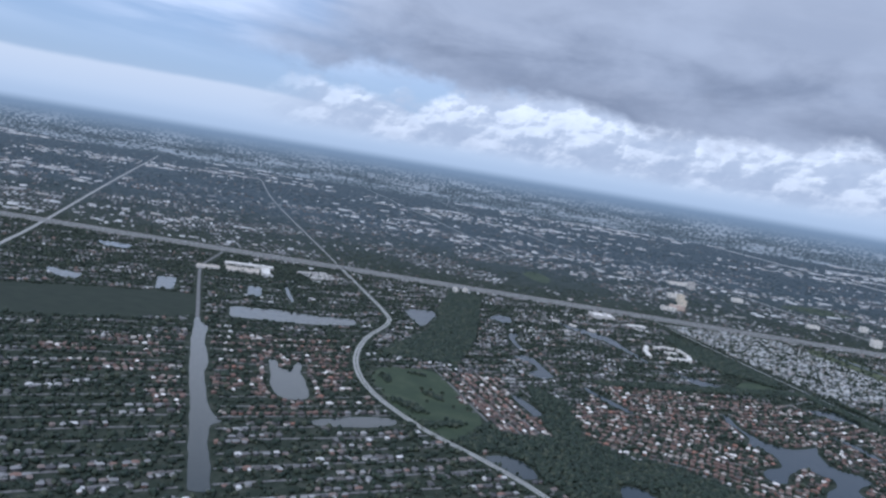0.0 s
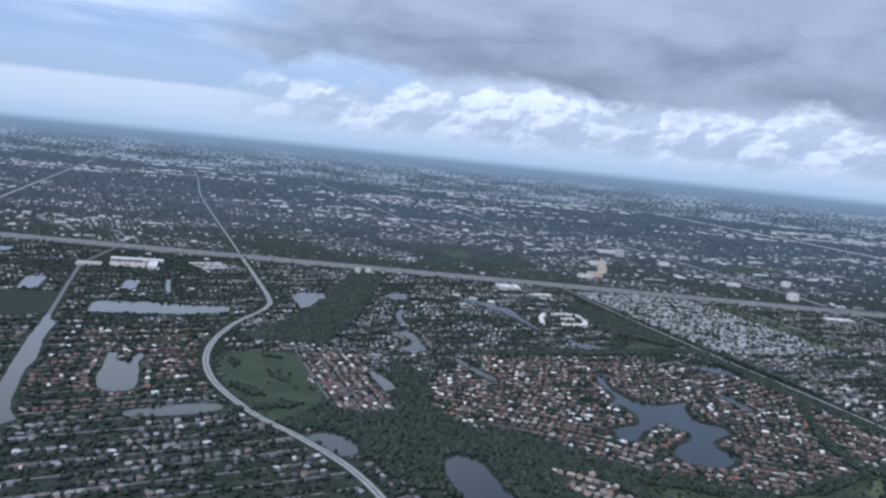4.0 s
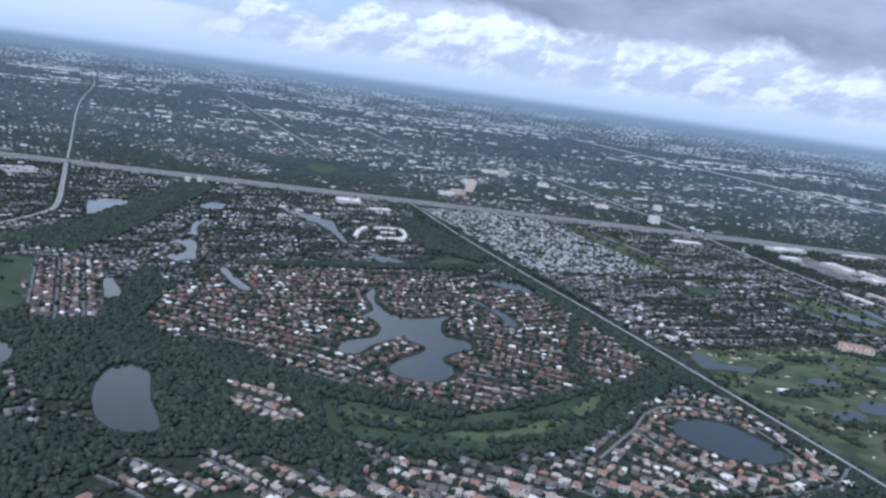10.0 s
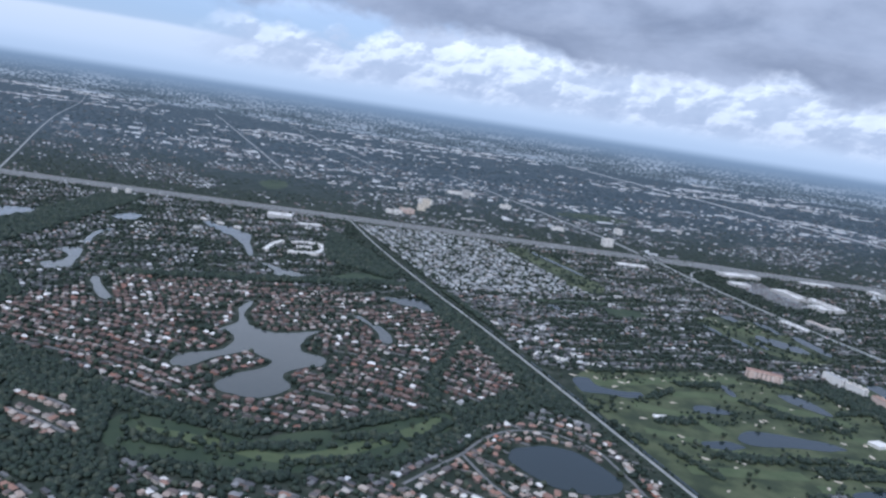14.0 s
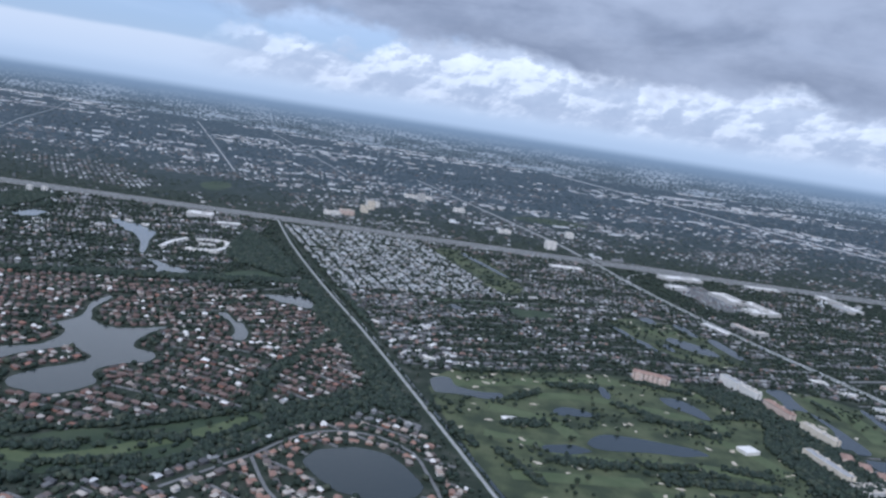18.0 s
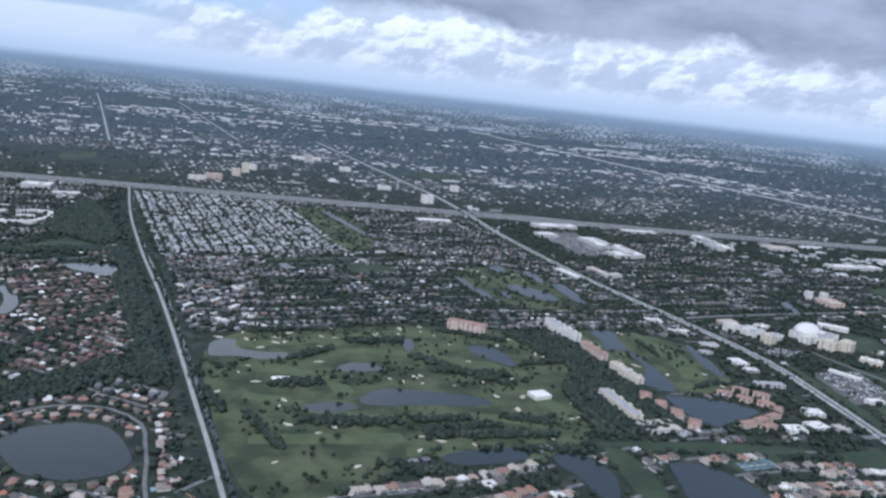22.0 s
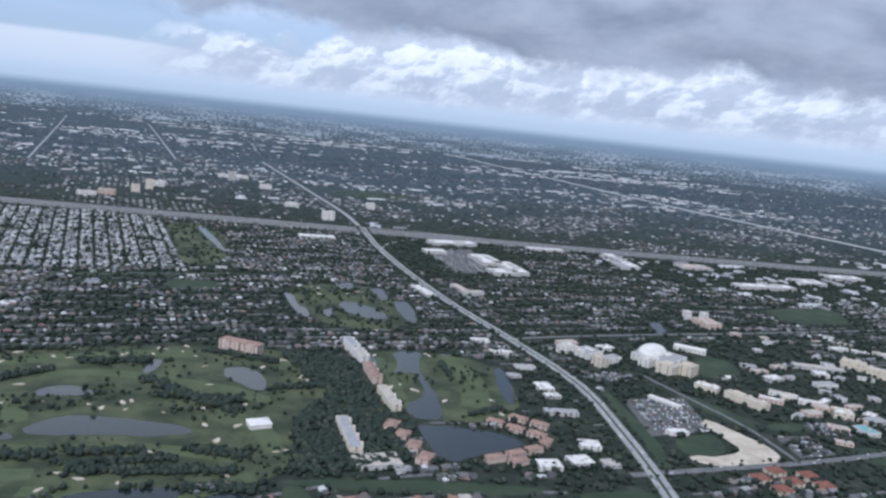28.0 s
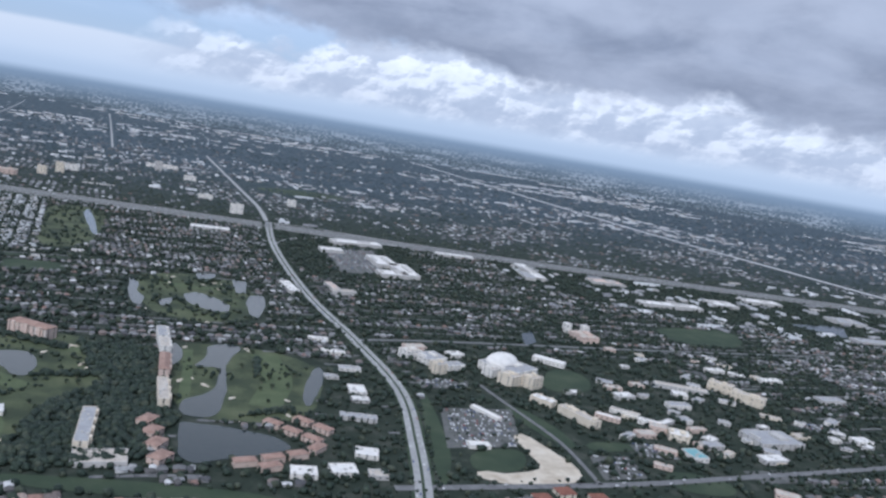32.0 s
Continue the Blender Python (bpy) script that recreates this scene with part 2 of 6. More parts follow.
# far tracts, where roofs and tree tops run together: pale roof specks among haze-tinted green
N, L = M_GROUND.node_tree.nodes, M_GROUND.node_tree.links
_p = [n for n in N if n.type == "BSDF_PRINCIPLED"][0]
_near = _p.inputs["Base Color"].links[0].from_socket
_geo = [n for n in N if n.type == "NEW_GEOMETRY"][0]
_sep = N.new("ShaderNodeSeparateXYZ")
L.new(_geo.outputs["Position"], _sep.inputs[0])
_v = N.new("ShaderNodeTexVoronoi")
_v.inputs["Scale"].default_value = 0.045
L.new(_geo.outputs["Position"], _v.inputs["Vector"])
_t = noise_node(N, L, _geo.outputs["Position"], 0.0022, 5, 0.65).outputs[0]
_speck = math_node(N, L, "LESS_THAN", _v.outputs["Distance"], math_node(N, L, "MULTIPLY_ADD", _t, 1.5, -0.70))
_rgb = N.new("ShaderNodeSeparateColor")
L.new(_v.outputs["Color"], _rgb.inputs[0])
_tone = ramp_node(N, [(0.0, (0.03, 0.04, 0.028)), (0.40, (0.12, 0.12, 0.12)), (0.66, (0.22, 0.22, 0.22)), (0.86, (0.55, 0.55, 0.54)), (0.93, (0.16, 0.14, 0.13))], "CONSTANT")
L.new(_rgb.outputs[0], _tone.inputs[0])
# the blue-grey lift of these greens is distance haze painted into the colour
_hazed_green = ramp_node(N, [(0.36, (0.044, 0.064, 0.077)), (0.50, (0.074, 0.097, 0.113)), (0.64, (0.125, 0.145, 0.16))])
L.new(noise_node(N, L, _geo.outputs["Position"], 0.03, 7, 0.75).outputs[0], _hazed_green.inputs[0])
_far = mix_node(N, L, _speck, _hazed_green.outputs[0], _tone.outputs[0])
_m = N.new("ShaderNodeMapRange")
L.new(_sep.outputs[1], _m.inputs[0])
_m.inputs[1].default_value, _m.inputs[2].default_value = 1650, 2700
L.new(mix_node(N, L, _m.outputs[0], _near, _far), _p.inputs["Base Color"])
M_GRASS = material("lawn", [(0.3, (0.030, 0.047, 0.028)), (0.5, (0.044, 0.064, 0.036)), (0.7, (0.068, 0.086, 0.050))], scale=0.03, detail=6, fine=0.2, fine_scale=0.6)
M_GOLF = material("golf_turf", [(0.34, (0.034, 0.046, 0.027)), (0.45, (0.050, 0.064, 0.034)), (0.55, (0.082, 0.098, 0.050)), (0.72, (0.118, 0.130, 0.070))],
                  scale=0.03, detail=6, fine=0.22, fine_scale=0.5)
M_FAIRWAY = material("fairway_turf", [(0.3, (0.070, 0.095, 0.045)), (0.7, (0.115, 0.138, 0.070))], scale=0.06, detail=6, fine=0.2, fine_scale=0.7)
M_FIELD = material("dark_field", [(0.3, (0.016, 0.025, 0.017)), (0.7, (0.030, 0.041, 0.027))], scale=0.05, fine=0.3, fine_scale=0.7)
M_VERGE = material("verge", [(0.3, (0.075, 0.092, 0.062)), (0.55, (0.14, 0.145, 0.115)), (0.75, (0.22, 0.215, 0.19))], scale=0.05, detail=6, fine=0.2)
M_ASPHALT = material("old_asphalt", [(0.3, (0.13, 0.13, 0.13)), (0.7, (0.22, 0.22, 0.215))], scale=0.15, detail=6, rough=0.8, fine=0.15)
M_CONCRETE = material("pale_road_concrete", [(0.3, (0.28, 0.28, 0.27)), (0.7, (0.42, 0.415, 0.40))], scale=0.12, detail=6, rough=0.8, fine=0.12)
# lighter copy of the road concrete, with sunlight on the far highway painted in
M_PALE_ROAD = material("sunlit_highway_concrete", [(0.3, (0.44, 0.435, 0.42)), (0.7, (0.60, 0.59, 0.57))], scale=0.05, detail=6, rough=0.8, fine=0.12)
M_LOT = material("parking_asphalt", [(0.3, (0.085, 0.088, 0.082)), (0.7, (0.165, 0.165, 0.155))], scale=0.1, detail=6, fine=0.2)
M_SAND = material("bare_sand", [(0.3, (0.42, 0.35, 0.26)), (0.55, (0.60, 0.53, 0.42)), (0.75, (0.70, 0.64, 0.54))], scale=0.08, detail=6, fine=0.12)
M_PAINT = material("road_paint", [(0.3, (0.6, 0.6, 0.58)), (0.7, (0.8, 0.8, 0.78))], scale=0.5)
M_WATER = bpy.data.materials.new("lake_water")
M_WATER.use_nodes = True
_b = M_WATER.node_tree.nodes["Principled BSDF"]
_b.inputs["Base Color"].default_value = (0.020, 0.030, 0.032, 1)
_b.inputs["Roughness"].default_value = 0.12
_b.inputs["IOR"].default_value = 1.42
_n, _l = M_WATER.node_tree.nodes, M_WATER.node_tree.links
_g = _n.new("ShaderNodeNewGeometry")
_w = noise_node(_n, _l, _g.outputs["Position"], 0.35, 3, 0.6)
_bp = _n.new("ShaderNodeBump")
_bp.inputs["Strength"].default_value, _bp.inputs["Distance"].default_value = 0.25, 0.5
_l.new(_w.outputs[0], _bp.inputs["Height"])
_l.new(_bp.outputs[0], _b.inputs["Normal"])

LEAF = [(0.3, (0.6, 0.6, 0.6)), (0.7, (1.25, 1.25, 1.25))]
M_TREE = material("tree_foliage", LEAF, scale=0.5, detail=5, rough=0.62, spec=0.28, island=1, bump=0.9, bump_scale=1.3,
                  tints=[(0.0, (0.023, 0.036, 0.026)), (0.25, (0.034, 0.051, 0.036)), (0.5, (0.028, 0.043, 0.032)), (0.7, (0.043, 0.059, 0.040)), (0.88, (0.064, 0.077, 0.052))])
# paler, bluer copy of the tree foliage: distance haze painted into its tints
M_TREE_HAZED = material("hazed_tree_cover", LEAF, scale=0.3, detail=5, rough=0.8, spec=0.15, island=1,
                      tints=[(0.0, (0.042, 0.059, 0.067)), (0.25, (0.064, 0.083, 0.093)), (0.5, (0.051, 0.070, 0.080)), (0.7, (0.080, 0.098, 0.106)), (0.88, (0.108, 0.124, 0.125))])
M_TREE_OB = material("tree_leaves", LEAF, scale=0.6, detail=5, rough=0.62, spec=0.28, bump=0.9, bump_scale=1.3,
                     tints=[(0.0, (0.026, 0.038, 0.022)), (0.4, (0.034, 0.048, 0.027)), (0.75, (0.046, 0.060, 0.034))])
M_BARK = material("bark", [(0.3, (0.10, 0.08, 0.06)), (0.7, (0.18, 0.15, 0.12))], scale=1.5)
ROOF = [(0.25, (0.72, 0.72, 0.72)), (0.75, (1.12, 1.12, 1.12))]
RED_T = [(0.0, (0.15, 0.105, 0.09)), (0.20, (0.21, 0.15, 0.13)), (0.34, (0.33, 0.285, 0.25)), (0.43, (0.095, 0.082, 0.078)), (0.60, (0.45, 0.41, 0.37)),
         (0.68, (0.19, 0.125, 0.105)), (0.80, (0.12, 0.108, 0.104)), (0.89, (0.82, 0.79, 0.745)), (0.955, (0.31, 0.165, 0.125))]
MIX_T = [(0.0, (0.17, 0.17, 0.17)), (0.18, (0.26, 0.26, 0.26)), (0.34, (0.12, 0.115, 0.11)), (0.48, (0.23, 0.19, 0.17)), (0.60, (0.36, 0.36, 0.35)),
         (0.72, (0.10, 0.10, 0.105)), (0.89, (0.62, 0.615, 0.60)), (0.95, (0.25, 0.165, 0.135))]
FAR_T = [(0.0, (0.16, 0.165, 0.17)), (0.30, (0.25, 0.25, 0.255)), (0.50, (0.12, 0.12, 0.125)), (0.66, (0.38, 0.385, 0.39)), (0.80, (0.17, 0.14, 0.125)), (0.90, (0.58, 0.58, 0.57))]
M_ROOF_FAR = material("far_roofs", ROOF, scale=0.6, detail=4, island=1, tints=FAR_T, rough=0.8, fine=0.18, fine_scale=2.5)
M_ROOF_RED = material("clay_roofs", ROOF, scale=0.6, detail=4, island=1, tints=RED_T, rough=0.8, fine=0.18, fine_scale=2.5)
M_ROOF_MIX = material("shingle_roofs", ROOF, scale=0.6, detail=4, island=1, tints=MIX_T, rough=0.8, fine=0.18, fine_scale=2.5)
NEAR_T = [(0.0, (0.33, 0.20, 0.15)), (0.13, (0.40, 0.32, 0.265)), (0.27, (0.46, 0.40, 0.34)), (0.38, (0.17, 0.14, 0.125)), (0.52, (0.50, 0.455, 0.40)),
          (0.62, (0.30, 0.19, 0.15)), (0.72, (0.15, 0.135, 0.13)), (0.84, (0.28, 0.24, 0.21)), (0.91, (0.76, 0.73, 0.68)), (0.965, (0.44, 0.19, 0.13))]
M_ROOF_OB = material("house_roof_tiles", ROOF, scale=0.6, detail=4, tints=NEAR_T, rough=0.8, fine=0.25, fine_scale=2.5)
M_ROOF_NEAR = material("bright_clay_roofs", ROOF, scale=0.6, detail=4, island=1, tints=NEAR_T, rough=0.8, fine=0.22, fine_scale=2.5)
M_WALLS = material("stucco", [(0.3, (0.60, 0.55, 0.49)), (0.7, (0.76, 0.71, 0.64))], scale=0.4, fine=0.08)
M_WHITE = material("white_membrane_roof", [(0.3, (0.64, 0.62, 0.58)), (0.7, (0.84, 0.81, 0.76))], scale=0.12, detail=6, fine=0.12, fine_scale=0.8)
M_MOBILE = material("metal_home_roofs", ROOF, scale=0.6, detail=4, island=1, rough=0.6, fine=0.1,
                    tints=[(0.0, (0.46, 0.47, 0.46)), (0.28, (0.31, 0.32, 0.325)), (0.50, (0.60, 0.605, 0.60)), (0.66, (0.22, 0.22, 0.22)), (0.86, (0.37, 0.345, 0.315))])
M_BIG = material("flat_roofs", ROOF, scale=0.15, detail=5, island=1, rough=0.75, fine=0.12, fine_scale=0.8,
                 tints=[(0.0, (0.58, 0.59, 0.59)), (0.3, (0.40, 0.40, 0.40)), (0.5, (0.72, 0.72, 0.71)), (0.65, (0.48, 0.46, 0.43)), (0.82, (0.28, 0.28, 0.29))])


# ---- mesh helpers ----
def link_mesh(name, verts, faces, mat, parent=None, label=""):
    me = bpy.data.meshes.new(name)
    me.from_pydata(verts, [], faces)
    me.update()
    if mat:
        me.materials.append(mat)
    ob = new(name, me)
    if parent:
        ob.parent = parent
    if label:
        ob["label"] = label
    return ob


def part(name, bm, mat, parent, label=""):
    """One bmesh as one mesh object under a thing or part."""
    me = bpy.data.meshes.new(name)
    bm.to_mesh(me)
    bm.free()
    me.materials.append(mat)
    ob = new(name, me)
    ob.parent = parent
    if label:
        ob["label"] = label
    return ob


def empty(name, m=None):
    ob = new(name)
    if m is not None:
        ob.matrix_world = m
    return ob


def smooth_poly(pts, rounds=2):
    """Rounds the corners of a closed outline."""
    for _ in range(rounds):
        q = []
        for (ax, ay), (bx, by) in zip(pts, pts[1:] + pts[:1]):
            q += [(0.75 * ax + 0.25 * bx, 0.75 * ay + 0.25 * by), (0.25 * ax + 0.75 * bx, 0.25 * ay + 0.75 * by)]
        pts = q
    return pts


def fine_edges(pts, step=5.0):
    """The same outline with more corners, each slightly eased."""
    q = []
    for (ax, ay), (bx, by) in zip(pts, pts[1:] + pts[:1]):
        n = max(2, int(math.hypot(bx - ax, by - ay) / step))
        q += [(ax + (bx - ax) * i / n, ay + (by - ay) * i / n) for i in range(n)]
    return [((p[0] + 2 * m[0] + o[0]) / 4, (p[1] + 2 * m[1] + o[1]) / 4) for p, m, o in zip(q[-1:] + q[:-1], q, q[1:] + q[:1])]


def wobble(pts, amount, seed=0):
    out = []
    for x, y in pts:
        v = noise.noise_vector((x * 0.045, y * 0.045, seed))
        out.append((x + v.x * amount, y + v.y * amount))
    return out


def sheet(name, outline, z, mat, label, category, thick=0.0, kind="structure"):
    """A level patch of ground with the given outline; thick: a rim that goes down from it."""
    bm = bmesh.new()
    vs = [bm.verts.new((x, y, z)) for x, y in outline]
    f = bm.faces.new(vs)
    f.normal_update()
    if f.normal.z < 0:
        f.normal_flip()
    if thick:
        low = [bm.verts.new((x, y, z - thick)) for x, y in outline]
        n = len(vs)
        for i in range(n):
            bm.faces.new((vs[i], vs[(i + 1) % n], low[(i + 1) % n], low[i]))
    bmesh.ops.triangulate(bm, faces=[f])
    bmesh.ops.recalc_face_normals(bm, faces=bm.faces)
    me = bpy.data.meshes.new(name)
    bm.to_mesh(me)
    bm.free()
    me.materials.append(mat)
    return tagged(new(name, me), label, category, kind=kind)


def curve_points(pts, step=12.0):
    """Points along a smooth line through the given ones."""
    p = [Vector((*a, 0)) for a in pts]
    p = [2 * p[0] - p[1]] + p + [2 * p[-1] - p[-2]]
    out = []
    for i in range(1, len(p) - 2):
        n = max(2, int((p[i + 1] - p[i]).length / step))
        for k in range(n):
            t = k / n
            a, b, c, d = p[i - 1], p[i], p[i + 1], p[i + 2]
            out.append(0.5 * (2 * b + (c - a) * t + (2 * a - 5 * b + 4 * c - d) * t * t + (3 * b - a - 3 * c + d) * t ** 3))
    out.append(p[-2])
    return out


def strip(name, pts, offset, width, z, mat, parent=None, label="", category="", thick=0.25, step=12.0):
    """A band of road, canal or verge beside a line: offset to its right, with low side faces."""
    c = curve_points(pts, step)
    vs, fs = [], []
    for i, q in enumerate(c):
        d = (c[min(i + 1, len(c) - 1)] - c[max(i - 1, 0)]).normalized()
        r = Vector((d.y, -d.x, 0))
        a, b = q + r * (offset - width / 2), q + r * (offset + width / 2)
        vs += [(a.x, a.y, z), (b.x, b.y, z), (a.x, a.y, z - thick), (b.x, b.y, z - thick)]
    for i in range(len(c) - 1):
        j = 4 * i
        fs += [(j, j + 1, j + 5, j + 4), (j + 1, j + 3, j + 7, j + 5), (j + 2, j, j + 4, j + 6)]
    ob = link_mesh(name, vs, fs, mat, parent, label if parent else "")
    if not parent:
        tagged(ob, label, category, kind="structure")
    return ob


def inside(poly, X, Y):
    """Which of the points lie in the outline."""
    res = np.zeros(X.shape, bool)
    n = len(poly)
    for i in range(n):
        (ax, ay), (bx, by) = poly[i], poly[(i + 1) % n]
        if ay == by:
            continue
        res ^= ((ay > Y) != (by > Y)) & (X < (bx - ax) * (Y - ay) / (by - ay) + ax)
    return res


def near_line(pts, X, Y, d):
    res = np.zeros(X.shape, bool)
    c = curve_points(pts, 30)
    for a, b in zip(c, c[1:]):
        ux, uy = b.x - a.x, b.y - a.y
        k = np.clip(((X - a.x) * ux + (Y - a.y) * uy) / (ux * ux + uy * uy + 1e-9), 0, 1)
        res |= (X - a.x - k * ux) ** 2 + (Y - a.y - k * uy) ** 2 < d * d
    return res


def joined(name, template, x, y, z, yaw, sx, sy, sz, mat, label, category, soft=False):
    """Many small pieces of one shape joined into one mesh."""
    tv, tf = template
    tv = np.array(tv, float)
    n, k = len(x), len(tv)
    if n == 0:
        return None
    c, s = np.cos(yaw)[:, None], np.sin(yaw)[:, None]
    px, py = tv[None, :, 0] * np.asarray(sx)[:, None], tv[None, :, 1] * np.asarray(sy)[:, None]
    co = np.empty((n, k, 3))
    co[:, :, 0] = x[:, None] + px * c - py * s
    co[:, :, 1] = y[:, None] + px * s + py * c
    co[:, :, 2] = np.asarray(z)[:, None] + tv[None, :, 2] * np.asarray(sz)[:, None]
    loops = np.concatenate([np.array(f) for f in tf])
    sizes = np.array([len(f) for f in tf])
    me = bpy.data.meshes.new(name)
    me.vertices.add(n * k)
    me.vertices.foreach_set("co", co.ravel())
    allv = (loops[None, :] + (np.arange(n) * k)[:, None]).ravel()
    me.loops.add(len(allv))
    me.loops.foreach_set("vertex_index", allv)
    tot = np.tile(sizes, n)
    me.polygons.add(len(tot))
    me.polygons.foreach_set("loop_start", np.concatenate(([0], np.cumsum(tot)[:-1])))
    if soft:
        me.polygons.foreach_set("use_smooth", np.ones(len(tot), bool))
    me.update(calc_edges=True)
    me.materials.append(mat)
    return tagged(new(name, me), label, category, kind="stuff")


def hip_template(wall=1.75, ridge=1.4, over=0.06):
    """Unit-footprint house: walls and a hipped roof with eaves."""
    a, b = 0.5, 0.5 + over
    v = [(-a, -a, 0), (a, -a, 0), (a, a, 0), (-a, a, 0), (-a, -a, wall), (a, -a, wall), (a, a, wall), (-a, a, wall)]
    f = [(0, 1, 5, 4), (1, 2, 6, 5), (2, 3, 7, 6), (3, 0, 4, 7)]
    v += [(-b, -b, wall), (b, -b, wall), (b, b, wall), (-b, b, wall), (-0.22, 0, wall + ridge), (0.22, 0, wall + ridge)]
    f += [(8, 9, 13, 12), (9, 10, 13), (10, 11, 12, 13), (11, 8, 12)]
    return v, f


def gable_template(wall=1.6, ridge=0.5):
    a = 0.5
    v = [(-a, -a, 0), (a, -a, 0), (a, a, 0), (-a, a, 0), (-a, -a, wall), (a, -a, wall), (a, a, wall), (-a, a, wall), (-a, 0, wall + ridge), (a, 0, wall + ridge)]
    f = [(0, 1, 5, 4), (1, 2, 6, 9, 5), (2, 3, 7, 6), (3, 0, 4, 8, 7), (4, 5, 9, 8), (6, 7, 8, 9)]
    return v, f


def box_template():
    """Flat-roofed block with a parapet rim."""
    v, f = [], []
    for r, z in ((0.5, 0), (0.5, 1.0), (0.485, 1.0), (0.485, 0.93)):
        v += [(-r, -r, z), (r, -r, z), (r, r, z), (-r, r, z)]
    for k in range(3):
        for i in range(4):
            f.append((4 * k + i, 4 * k + (i + 1) % 4, 4 * k + 4 + (i + 1) % 4, 4 * k + 4 + i))
    f.append((12, 13, 14, 15))
    return v, f


def crown_template(sub, seed, squash=0.85):
    """A lumpy tree crown of unit radius whose foot is at z = 0."""
    bm = bmesh.new()
    bmesh.ops.create_icosphere(bm, subdivisions=sub, radius=1.0)
    for v in bm.verts:
        d = 1 + 0.55 * noise.noise(v.co * 1.7 + Vector((seed * 7.1, 0, 0))) + 0.2 * noise.noise(v.co * 4.1 + Vector((0, seed * 3.3, 0)))
        v.co *= d
        v.co.z = (v.co.z + 0.75) * squash
    bm.verts.ensure_lookup_table()
    vs = [tuple(v.co) for v in bm.verts]
    fs = [tuple(v.index for v in f.verts) for f in bm.faces]
    bm.free()
    return vs, fs


# ---- the plan: lines and zones (x to the right of the first view, y ahead) ----
EXPRESSWAY = [(-2200, 1635), (-800, 1640), (0, 1652), (900, 1660), (1700, 1655), (2600, 1680), (4200, 1690)]
ROAD_B = [(-175, 1640), (-110, 1440), (-52, 1255), (-44, 1180), (-66, 1060), (-66, 940), (-38, 835), (20, 742), (80, 680), (128, 620), (165, 540), (190, 440)]
ROAD_C = [(484, 1640), (545, 1380), (612, 1140), (660, 985), (702, 840), (735, 720), (765, 610), (795, 490), (815, 400)]
ROAD_D = [(1100, 1700), (1120, 1500), (1152, 1310), (1190, 1140), (1232, 1000), (1264, 870), (1266, 760), (1260, 660), (1245, 560), (1225, 420)]
ROAD_E = [(2760, 1400), (2530, 1890), (2400, 2250), (2215, 2790), (1900, 4190), (1720, 5000)]
ROAD_N = [(-190, 1690), (-235, 1830), (-620, 3036), (-925, 4141), (-1200, 5000)]
ROAD_W = [(-640, 1050), (-714, 1324), (-794, 1623), (-1122, 2758), (-1700, 4800)]
ROAD_H = [(1096, 1712), (1064, 1902), (990, 2218), (803, 3014)]
ROAD_F = [(560, 2780), (212, 4137), (0, 4950)]
ROAD_G = [(261, 2403), (-255, 4295), (-440, 4950)]
CROSS_S = [(1245, 690), (1404, 725), (1505, 755), (1650, 800), (1900, 880)]
CROSS_M = [(1232, 1000), (1300, 1025), (1420, 1060), (1600, 1110), (1900, 1200)]
LANE = [(1340, 905), (1354, 865), (1380, 790), (1388, 722)]
STREET_K = [(420, 470), (520, 500), (600, 520), (720, 560), (765, 600)]
STREET_L = [(560, 580), (592, 620), (606, 637), (624, 666), (646, 685), (664, 690), (688, 687), (712, 666), (720, 639), (726, 614), (730, 589), (738, 560)]
STREET_M = [(604, 634), (620, 592), (634, 571), (652, 540)]
ROAD_P = [(-289, 1031), (-321, 1138), (-358, 1260), (-398, 1402), (-407, 1487), (-415, 1606)]

